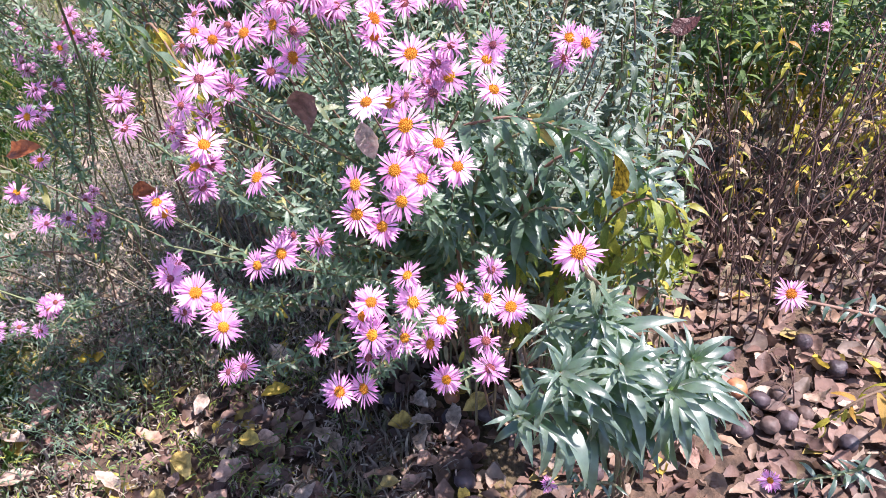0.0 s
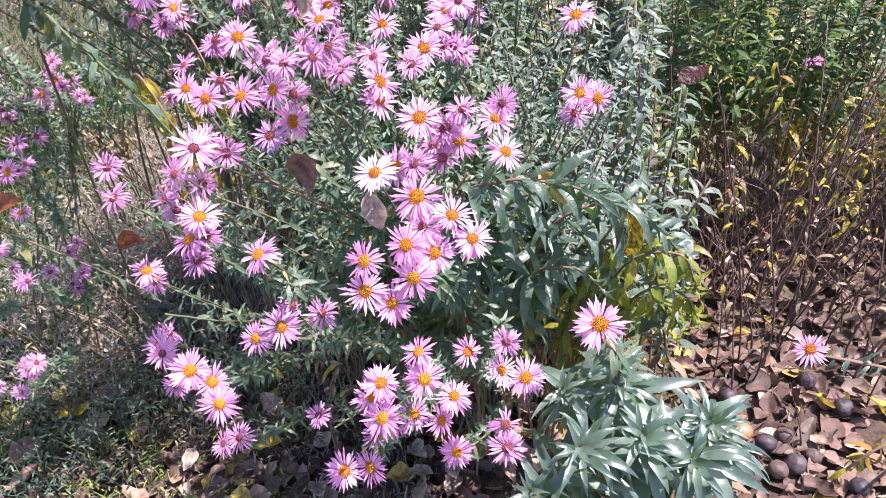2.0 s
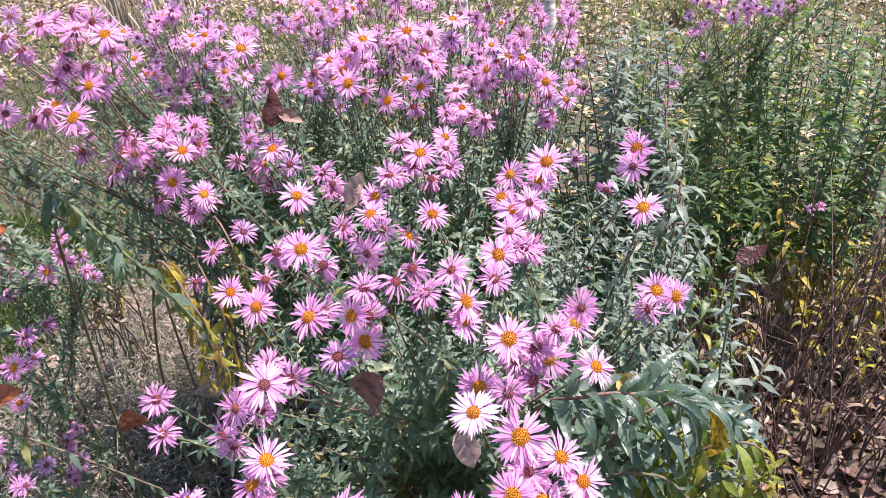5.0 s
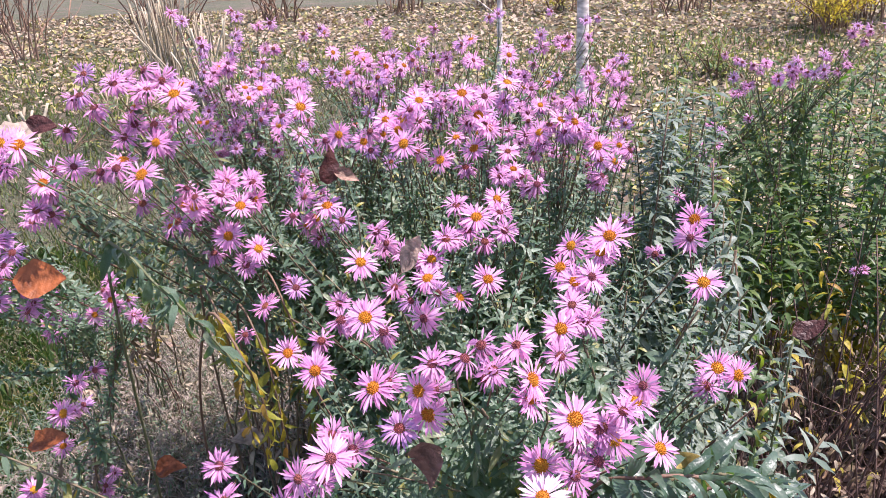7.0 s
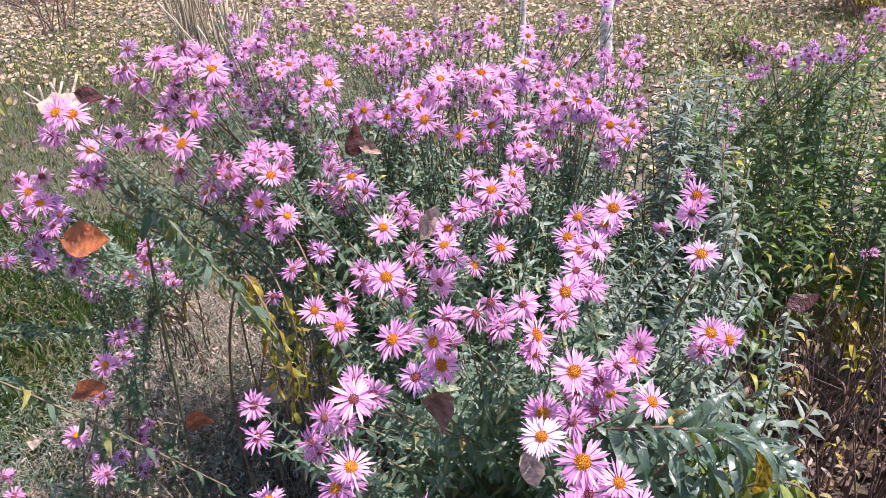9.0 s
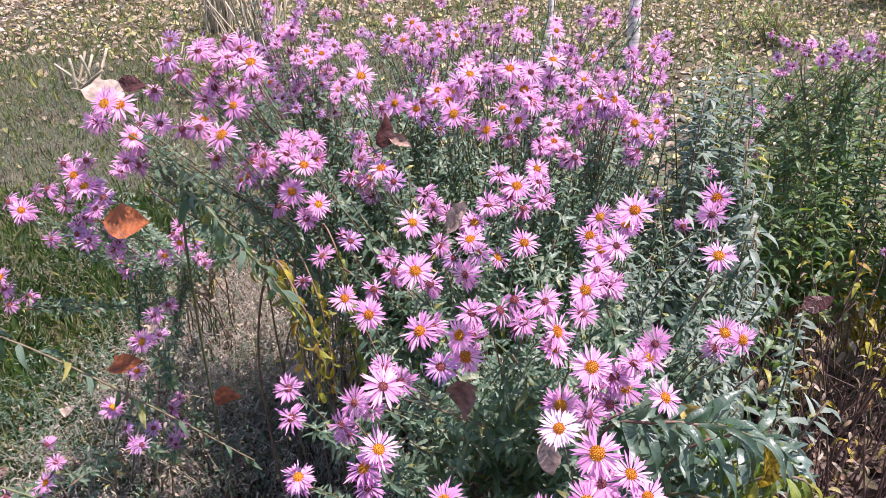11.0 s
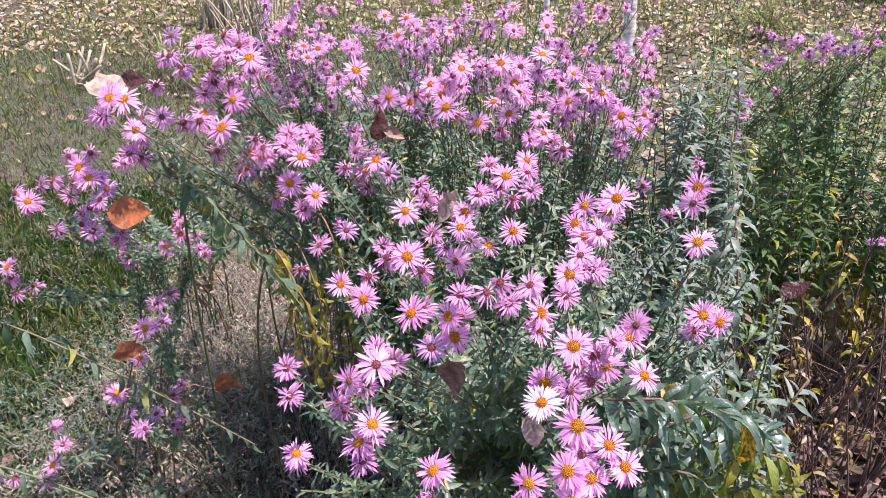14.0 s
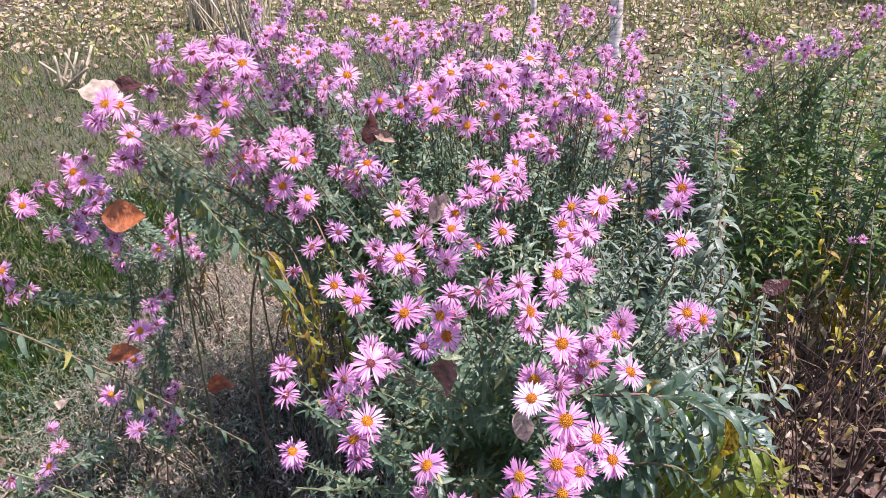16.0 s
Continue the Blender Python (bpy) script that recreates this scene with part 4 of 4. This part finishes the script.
srng = random.Random(77)
dry_shrub("clump of thin bare reddish-brown stems with a few withered leaves", cloud(48, ((0.55, 1.35), (1.35, 2.1), (0.45, 0.85)), srng), (0.85, 1.68), 0.07, 4, 1)
dry_shrub("leaning bare brown stems and brushwood over dead leaves", cloud(70, ((0.7, 1.9), (1.3, 2.2), (0.12, 0.6)), srng), (0.98, 1.55), 0.16, 5, 2, 0.7)
dry_shrub("bare stems with yellowing leaves at the edge of the bed", cloud(24, ((1.1, 2.1), (1.9, 2.7), (0.5, 0.95)), srng), (1.5, 2.2), 0.15, 2, 3, 0.7)
leafy_clump("thin stems with sparse yellow-green leaves", (1.2, 2.1), cloud(18, ((0.75, 1.9), (1.9, 2.5), (0.35, 0.75)), srng), 0.06, 0.022, M_yellow, 0.08, 0.25, LIMP, 0.002)

# ---- fallen leaves ----
def dead_leaf(seed, material, flat=False):
    """A pointed oval leaf one long, folded along its rib, curled and crumpled, on a short stalk."""
    r = random.Random(seed)
    s = Soup()
    cu, cv, tw = r.uniform(-0.6, 1.1), r.uniform(-0.4, 1.5), r.uniform(-0.7, 0.7)
    fold = r.uniform(0.05, 0.45)
    if flat:
        cu, cv, tw, fold = 0.2, 0.25, 0.1, 0.12
    o = Vector((seed * 1.7, seed * 0.6, 3.1))
    v, f = [], []
    wd = r.uniform(0.52, 0.74)
    R, C = 9, 7
    for i in range(R):
        t = i / (R - 1)
        w = wd * 0.5 * math.sin(math.pi * min(1, t ** 0.78 * 0.98 + 0.015)) ** 0.9 + 0.004
        for j in range(C):
            u = (j / (C - 1) - 0.5) * 2
            x, y = t - 0.5, u * w
            if abs(u) > 0.9:
                y *= 1 + r.uniform(-0.16, 0.1)
            z = cu * 0.6 * x * x + cv * 0.8 * y * y / wd + tw * x * y * 2 + fold * abs(y) + 0.07 * noise.noise(Vector((x * 4, y * 4, 0)) + o)
            z += 0.25 * max(0, abs(u) - 0.7) * noise.noise(Vector((x * 6, u, 2)) + o)
            v.append((x, y, z))
    for i in range(R - 1):
        for j in range(C - 1):
            k = i * C + j
            f.append((k, k + 1, k + C + 1, k + C))
    low = min(p[2] for p in v)
    s.add([(x, y, z - low) for x, y, z in v], f)
    h = v[C // 2][2] - low
    tube(s, [(-0.5, 0, h), (-0.65, 0.03, h + 0.04), (-0.8, 0.02, h)], 0.012, 0.01, 3)
    return s.mesh("fallen_leaf", material)


KINDS = [("curled tan dead leaf on the soil", M_tan), ("dark brown dead leaf on the soil", M_umber), ("yellow fallen leaf with brown blotches", M_gold), ("pale cream dead leaf on the soil", M_cream)]
LEAVES = [[dead_leaf(10 * k + i, m) for i in range(5)] for k, (_, m) in enumerate(KINDS)]
lrng = random.Random(9)


def lay(x, y, h, size, r, tilt=28):
    return Matrix.Translation((x, y, ground_z(x, y) + h)) @ pose(0, 0, 0, r.gauss(0, tilt), r.gauss(0, tilt), r.uniform(0, 360)) @ Matrix.Diagonal((size, size, size, 1))


for i in range(165):
    x = lrng.uniform(-0.95, 1.1)
    y = 0.92 + 0.75 * lrng.random() ** 1.3
    k = lrng.choice((0, 0, 0, 0, 1, 1, 1, 1, 2, 3))
    thing("fallen_leaf", KINDS[k][0], "dead leaf", "fallen leaves", lrng.choice(LEAVES[k]), lay(x, y, 0.014 + lrng.uniform(0, 0.022), lrng.uniform(0.038, 0.07), lrng))


for i in range(70):
    x, y = lrng.uniform(-1.0, 0.35), lrng.uniform(0.9, 1.45)
    k = lrng.choice((0, 0, 0, 0, 2, 2, 3, 3))
    thing("fallen_leaf", KINDS[k][0], "dead leaf", "fallen leaves", lrng.choice(LEAVES[k]), lay(x, y, 0.035 + lrng.uniform(0, 0.03), lrng.uniform(0.048, 0.08), lrng, 20))
for i in range(60):
    x, y = lrng.uniform(-1.25, -0.25), lrng.uniform(1.45, 2.6)
    k = lrng.choice((0, 0, 0, 1, 1, 2, 3))
    thing("fallen_leaf", KINDS[k][0].replace("on the soil", "on the dry weeds"), "dead leaf", "leaves on the dry weeds", lrng.choice(LEAVES[k]), lay(x, y, 0.07 + lrng.uniform(0, 0.07), lrng.uniform(0.045, 0.075), lrng))


def litter(name, label, n, xr, yr, size, mat, seed, up=0.012, keep=None, simple=False):
    r = random.Random(seed)
    base = []
    for m in LEAVES[0] + LEAVES[1]:
        base.append((np.array([v.co[:] for v in m.vertices])[:63], [tuple(p.vertices) for p in m.polygons][:48]))
    if simple:
        base = [(np.array([(-0.5, 0, 0), (-0.1, -w, c), (-0.1, 0, 0.02), (-0.1, w, c), (0.25, -w * 0.8, c), (0.25, 0, 0.05), (0.25, w * 0.8, c), (0.5, 0, e)]), [(0, 1, 2), (0, 2, 3), (1, 4, 5, 2), (2, 5, 6, 3), (4, 7, 5), (5, 7, 6)])
                for w, c, e in ((0.32, 0.12, 0.1), (0.28, 0.2, -0.1), (0.36, 0.05, 0.25), (0.3, -0.1, 0.05))]
    s = Soup()
    for _ in range(n):
        x, y = r.uniform(*xr), yr[0] + (yr[1] - yr[0]) * r.random() ** (0.9 if simple else 1.4)
        if keep and not keep(x, y, r):
            continue
        rim = min(x - xr[0], xr[1] - x, y - yr[0]) / (0.16 * (xr[1] - xr[0]))
        if rim < 1 and r.random() > rim:
            continue
        v, f = r.choice(base)
        a, b, c = r.gauss(0, 0.45), r.gauss(0, 0.45), r.uniform(0, 6.28)
        e = np.array(Euler((a, b, c)).to_matrix())
        s.add(v @ e.T * r.uniform(*size) + (x, y, ground_z(x, y) + up * r.random()), f)
    thing(name, label, "dead leaves", data=s.mesh(name, mat), kind="stuff")


litter("leaf_litter", "thick layer of brown and tan fallen leaves on the soil", 7000, (-1.5, 2.1), (0.3, 2.5), (0.034, 0.072), M_litter, 31, 0.025, lambda x, y, r: x > -0.5 or r.random() < 0.5)
litter("side_leaf_litter", "brown fallen leaves under the tall stems", 11000, (-2.6, 4.2), (-0.6, 3.8), (0.035, 0.07), M_litter, 33, 0.02, lambda x, y, r: x > -0.5 or r.random() < 0.4, True)
litter("far_leaf_litter", "sunlit carpet of tan and yellow fallen leaves behind the bed", 62000, (-9, 9.5), (1.8, 12.5), (0.035, 0.085), M_far_litter, 32, 0.03, lambda x, y, r: y > 2.4 + 0.5 * r.random() and abs(x) < 2.0 + y * 0.7 and (x > -0.8 or y > 6.5 or r.random() < 0.12), True)

# ---- fruit on the ground ----
def fruit(label, x, y, size, material, seed, dent=0.1):
    r = random.Random(seed)
    size *= 0.82
    bm = bmesh.new()
    bmesh.ops.create_icosphere(bm, subdivisions=3, radius=1)
    o = Vector((r.uniform(0, 9), r.uniform(0, 9), seed))
    for v in bm.verts:
        n = v.co.normalized()
        v.co = n * (1 + dent * noise.noise(n * 1.6 + o) + 0.09 * noise.noise(n * 4 + o) + 0.03 * noise.noise(n * 11 + o))
        v.co.z *= 0.9
        if n.z > 0.93:
            v.co.z -= 0.12 * (n.z - 0.93) / 0.07
    bmesh.ops.scale(bm, vec=(size, size, size), verts=bm.verts)
    me = bpy.data.meshes.new("fallen_fruit")
    bm.to_mesh(me)
    bm.free()
    me.materials.append(material)
    for p in me.polygons:
        p.use_smooth = True
    thing("fallen_fruit", label, "fruit", "fallen fruit", me, Matrix.Translation((x, y, ground_z(x, y) + size * 0.92 + 0.010)) @ pose(0, 0, 0, r.uniform(-30, 30), r.uniform(-30, 30), r.uniform(0, 360)))


for i, (x, y, sz) in enumerate(((0.705, 1.423, 0.027), (0.742, 1.282, 0.027), (0.684, 1.202, 0.026), (0.784, 1.226, 0.028), (0.621, 1.232, 0.026), (0.948, 1.387, 0.026), (0.105, 1.079, 0.027), (0.072, 1.243, 0.028), (0.147, 1.252, 0.027), (0.892, 1.175, 0.024), (0.365, 1.096, 0.026), (0.90, 1.47, 0.025), (-0.07, 1.30, 0.026), (-0.66, 1.22, 0.024))):
    fruit("rotting blackened round fruit among dead leaves", x, y, sz, M_walnut, i + 1, 0.16)
for i, (x, y, sz) in enumerate(((0.789, 1.305, 0.023), (0.745, 1.215, 0.025), (0.83, 1.25, 0.022), (0.02, 1.19, 0.022))):
    fruit("shrivelled brown round fruit among dead leaves", x, y, sz, M_tanfruit, i + 30, 0.14)
for i, (x, y, sz) in enumerate(((0.702, 1.315, 0.029), (0.069, 1.305, 0.022))):
    fruit("reddish fallen apple beginning to rot", x, y, sz, M_red, i + 50, 0.06)

# ---- leaves caught in the plants ----
def caught(label, pos, size, material, direction, up, seed, flat=False, wide=1.0):
    me = dead_leaf(seed, material, flat)
    B = basis(direction, up)
    thing("caught_leaf", label, "dead leaf", "leaves caught in the asters", me, Matrix.Translation(pos) @ Matrix(B.T.tolist()).to_4x4() @ Matrix.Diagonal((size, size * wide, size, 1)))


caught("rust-brown dry leaf caught on the aster stems", (-0.537, 1.15, 1.005), 0.066, M_rust, (1, 0.1, 0), (0, -0.8, 0.5), 61, True, 1.3)
caught("brown dry leaf hanging among the aster leaves", (-0.026, 0.845, 0.945), 0.05, M_umber, (0.15, 0, -1), (-0.3, -1, 0.2), 62)
caught("tan dry leaf resting on pink flowers", (-0.049, 1.075, 1.055), 0.05, M_tan, (0.5, 0, 1), (-0.4, -0.8, 0.5), 63)
caught("pale dry leaf lodged in the stems", (-0.147, 1.255, 1.10), 0.036, M_tan, (1, 0, -0.4), (0, -0.7, 0.7), 64)
caught("dark red-brown leaf beside a pale leaf", (-0.172, 1.25, 1.12), 0.055, M_maroon, (0.1, 0, 1), (0.8, -0.6, 0.2), 65)
caught("pale pinkish leaf tucked below a white daisy", (0.057, 0.735, 0.962), 0.038, M_cream, (0.2, 0, -1), (0, -1, 0.3), 66)
caught("spotted yellow and brown leaf hanging from the bowed stem", (0.312, 0.90, 0.825), 0.062, M_spot, (0.1, 0, -1), (0.5, -1, 0.1), 67, wide=0.55)
caught("ochre withered leaf among the aster leaves", (0.228, 0.90, 0.888), 0.055, M_gold, (0.7, 0, -0.8), (0, -1, 0.4), 68)
caught("dark red dead leaf caught on the tall asters", (-0.515, 1.20, 1.195), 0.040, M_maroon, (1, 0, -0.2), (0, -0.9, 0.4), 69)
caught("large pale dry leaf caught behind the asters", (-0.60, 1.28, 1.165), 0.075, M_cream, (1, 0.1, 0.1), (0, -0.5, 0.9), 70)
caught("rust-brown leaf lying in the dry weeds", (-0.537, 1.385, 0.524), 0.060, M_rust, (1, 0, 0.1), (0.1, -0.5, 0.9), 71)
caught("pale dry leaf lying on the weeds", (-0.40, 1.42, 0.56), 0.065, M_cream, (1, 0, 0), (0, -0.4, 1), 72)
caught("brown leaf caught in the grass", (-0.62, 1.2, 0.72), 0.060, M_rust, (1, 0.2, 0.2), (0, -0.5, 0.9), 73)
caught("grey-brown leaf on the silvery shoot", (0.42, 1.085, 0.94), 0.042, M_maroon, (1, 0, 0.5), (0, -0.6, 0.8), 74)

# ---- grass, weeds and herbs ----
def tufts(name, label, category, n, spot, length, width, mat, seed, lean=0.6):
    r = random.Random(seed)
    shapes = [blade(w, d, 0.2, 4, 0, 0.3) for w, d in ((1, 0.5), (1, 1.0), (1, 1.6))]
    s = Soup()
    for _ in range(n):
        p = spot(r)
        if p is None:
            continue
        x, y, z = p
        ln = r.uniform(*length)
        a = r.uniform(0, 6.28)
        v, f = r.choice(shapes)
        v = v * (1, width / ln * r.uniform(0.7, 1.3), 1)
        put(s, (v, f), (x, y, z), (math.cos(a) * lean * r.random(), math.sin(a) * lean * r.random(), 1), (math.cos(a), math.sin(a), 0.2), ln)
    thing(name, label, category, data=s.mesh(name, mat), kind="stuff")


def meadow(r):
    y = 0.75 + 2.9 * r.random() ** 1.0
    edge = -0.74 - 0.26 * (y - 1) - 0.15 * max(0, 1.4 - y)
    x = edge - abs(r.gauss(0, 0.15)) - (0.7 + 0.9 * y) * abs(r.gauss(0, 0.55))
    return x, y, ground_z(x, y)


def fringe(r):
    x, y = r.uniform(-1.4, 0.0), r.uniform(0.75, 1.7)
    if noise.noise(Vector((x * 3, y * 3, 7))) < 0.0:
        return None
    return x, y, ground_z(x, y)


tufts("meadow_grass", "lush green grass beside the flower bed", "grass", 24000, meadow, (0.04, 0.13), 0.0025, M_grass, 1)
tufts("dry_grass", "thin dry and green grass over the soil", "grass", 4200, fringe, (0.04, 0.10), 0.0018, M_weed, 2, 1.2)
def lawn(r):
    x, y = r.gauss(-0.6, 2.4), r.uniform(-3.0, 1.0) - abs(r.gauss(0, 0.4))
    return (x, y, ground_z(x, y)) if abs(x) > 0.2 or y < 0.8 else None


tufts("lawn_grass", "short worn grass in front of the bed", "grass", 16000, lawn, (0.03, 0.07), 0.004, M_grass, 6, 1.2)
tufts("far_grass", "patchy low grass behind the bed", "grass", 9000, lambda r: (lambda x, y: (x, y, ground_z(x, y)))(r.uniform(-5, 4), r.uniform(3, 9)), (0.05, 0.13), 0.006, M_herb, 3, 1.2)
tufts("matted_weeds", "matted olive and brown weeds behind the bed", "weeds", 26000, lambda r: (lambda x, y: (x, y, ground_z(x, y)))(r.uniform(-5.2, -0.3), r.uniform(2.1, 7.5)), (0.015, 0.05), 0.008, M_backweed, 4, 2.4)


def tangle(name, label, n, box, height, mat, seed):
    r = random.Random(seed)
    s = Soup()
    for _ in range(n):
        x, y = r.uniform(*box[0]), r.uniform(*box[1])
        h = height * r.uniform(0.3, 1)
        p0 = np.array((x, y, ground_z(x, y)))
        a = r.uniform(0, 6.28)
        tip = p0 + (math.cos(a) * h * r.uniform(0.2, 1.0), math.sin(a) * h * r.uniform(0.2, 1.0), h)
        line = bezier(p0, p0 + (0, 0, h * 0.5), tip + (0, 0, h * 0.2), tip, 6)
        tube(s, line, 0.0011, 0.0006, 3)
        for k in range(9):
            q = line[r.randint(2, 5)] + (r.gauss(0, 0.012), r.gauss(0, 0.012), r.gauss(0, 0.01))
            b = r.uniform(0, 6.28)
            put(s, SLIM[k % 5], q, (math.cos(b), math.sin(b), r.uniform(-0.6, 0.8)), (0, 0, 1), r.uniform(0.008, 0.022))
    thing(name, label, "weeds", data=s.mesh(name, mat), kind="stuff")


tangle("dry_weeds", "grey-brown tangle of dry weeds beside the asters", 2000, ((-1.2, -0.2), (1.4, 2.7)), 0.24, M_weed, 5)
tangle("olive_weeds", "low olive-green weeds among the dry tangle", 1000, ((-1.4, -0.2), (1.3, 2.8)), 0.2, M_backweed, 14)
tangle("grey_green_weeds", "grey-green leafy weeds among the dry tangle", 500, ((-1.4, -0.3), (1.3, 2.6)), 0.22, M_leaf, 15)
tangle("tall_dry_weeds", "pale straw weeds standing among the low tangle", 260, ((-1.0, -0.15), (1.45, 2.4)), 0.34, M_straw, 9)
tangle("low_weeds", "sparse dry weeds over the fallen leaves", 320, ((-1.1, 0.05), (0.9, 1.5)), 0.07, M_weed, 6)
tangle("creeping_weeds", "thin green and olive weeds creeping over the fallen leaves", 380, ((-1.2, -0.1), (0.85, 1.55)), 0.08, M_herb, 12)
tangle("ground_herbs", "patches of small green herbs behind the bed", 1500, ((-3.6, -1.2), (2.8, 6.2)), 0.10, M_leaf, 16)
tangle("green_weeds", "low green weeds in the grass", 800, ((-1.6, -0.6), (1.0, 2.1)), 0.22, M_leaf, 7)
tangle("back_weeds", "dry brown and green weeds behind the bed", 3600, ((-4.2, -0.7), (2.2, 6.6)), 0.2, M_backweed, 8)

# ---- behind the bed ----
def cut_stalks(label, x, y, n, h, r0, seed, lean=0.4):
    r = random.Random(seed)
    plant = thing("cut_stalks", label, "plant", "cut stalks", place=Matrix.Translation((x, y, ground_z(x, y))))
    for _ in range(n):
        a = np.array((r.gauss(0, 0.07), r.gauss(0, 0.07), -0.02))
        b = a + (r.gauss(0, lean) * h, r.gauss(0, lean) * h, h * r.uniform(0.6, 1.1))
        s = Soup()
        tube(s, bezier(a, a * 0.7 + b * 0.3, a * 0.3 + b * 0.7 + (0.01, 0, 0), b, 6), r0, r0 * 0.8, 6)
        part("stalk", s.mesh("stalk", M_straw), plant)


cut_stalks("bleached cut stalks of an old perennial", -3.3, 5.55, 9, 0.34, 0.013, 1, 0.5)
cut_stalks("dry straw-coloured stalks standing behind the asters", -2.15, 6.5, 44, 0.75, 0.009, 2, 0.2)
cut_stalks("dry straw-coloured stalks standing behind the asters", -2.9, 7.5, 40, 0.95, 0.009, 3, 0.12)
cut_stalks("short bleached stalks among leaf litter", -2.7, 5.9, 16, 0.3, 0.008, 4, 0.4)


def sapling(label, x, y, h, r0, lean, seed):
    r = random.Random(seed)
    tree = thing("young_tree", label, "tree", place=Matrix.Translation((x, y, ground_z(x, y))))
    pts = smooth_path([(0, 0, -0.03), (lean * 0.12, 0, 0.3), (lean * 0.3, 0.0, h * 0.35), (lean * 0.6, 0.03, h * 0.7), (lean, 0, h)], 18)
    s = Soup()
    tube(s, pts, r0, r0 * 0.6, 12)
    trunk = part("trunk", s.mesh("trunk", M_bark), tree)
    for k in range(4):
        i = 7 + 3 * k
        e = pts[min(i, 17)] + (r.choice((-1, 1)) * 0.5, r.uniform(-0.3, 0.3), 0.6)
        q = Soup()
        tube(q, bezier(pts[min(i, 17)], pts[min(i, 17)] + (0, 0, 0.1), e - (0, 0, 0.3), e, 7), r0 * 0.3, 0.003, 6)
        part("branch", q.mesh("branch", M_bark), tree)
    q = Soup()
    tube(q, [pts[3] + (r0 * 0.6, -r0 * 0.3, 0.02), pts[3] + (r0 * 1.5, -r0 * 0.5, 0.06)], r0 * 0.5, r0 * 0.35, 7)
    part("branch_stub", q.mesh("branch_stub", M_brown_stem), trunk, "broken dark branch stub")
    return tree


sapling("young tree with a pale smooth trunk", 0.985, 6.3, 4.2, 0.054, -0.12, 1)
sapling("thin pale trunk behind the asters", 0.27, 5.6, 3.0, 0.022, 0.05, 2)


def brush(label, x, y, n, h, seed, leaves=0, mat=None):
    r = random.Random(seed)
    bush = thing("shrub", label, "shrub", "shrubs behind the bed", place=Matrix.Translation((x, y, ground_z(x, y))))
    s, lv = Soup(), Soup()
    for _ in range(n):
        a = np.array((r.gauss(0, 0.18), r.gauss(0, 0.18), -0.03))
        b = a + (r.gauss(0, 0.45) * h, r.gauss(0, 0.45) * h, h * r.uniform(0.5, 1.1))
        line = bezier(a, a + (0, 0, h * 0.3), b * 0.7 + a * 0.3, b, 8)
        tube(s, line, r.uniform(0.006, 0.014), 0.003, 5)
        for k in range(5):
            q = line[r.randint(2, 7)]
            e = q + (r.gauss(0, 0.2), r.gauss(0, 0.2), r.uniform(0, 0.3))
            tube(s, [q, (q + e) / 2 + (0, 0, 0.03), e], 0.004, 0.0015, 3)
            for _k in range(leaves):
                p = q + (e - q) * r.random() + (r.gauss(0, 0.04), r.gauss(0, 0.04), r.gauss(0, 0.04))
                c = r.uniform(0, 6.28)
                put(lv, SLIM[_k % 5], p, (math.cos(c), math.sin(c), r.uniform(-0.8, 0.4)), (0, 0, 1), r.uniform(0.05, 0.085))
    part("twiggy_crown", s.mesh("twiggy_crown", M_twig), bush, kind="stuff")
    if leaves:
        part("foliage", lv.mesh("foliage", mat or M_bush), bush, kind="stuff")


for i, (x, y, n, h) in enumerate(((-6.5, 11.2, 30, 1.8), (-4.6, 11.6, 30, 1.6), (-2.6, 11.3, 30, 1.5), (-0.8, 11.8, 30, 1.7), (0.6, 11.9, 26, 1.6), (2.9, 10.7, 24, 1.4), (4.2, 11.6, 30, 1.8), (-3.6, 9.8, 14, 1.0), (-5.2, 9.0, 14, 1.1), (6.4, 13.4, 26, 1.9))):
    brush("bare brown shrub with a tangle of thin twigs", x, y, n, h, 100 + i)
brush("shrub with bright yellow autumn leaves", 4.15, 9.0, 24, 0.9, 201, 22)
brush("shrub with bright yellow autumn leaves", 4.9, 9.6, 24, 1.3, 202, 22)
brush("small shrub with yellow autumn leaves", 1.38, 11.2, 12, 0.7, 203, 18)
brush("low shrub with small green leaves", 2.3, 7.0, 8, 0.3, 204, 10, M_herb)
brush("low shrub with small green leaves", -2.2, 5.6, 8, 0.25, 205, 10, M_herb)
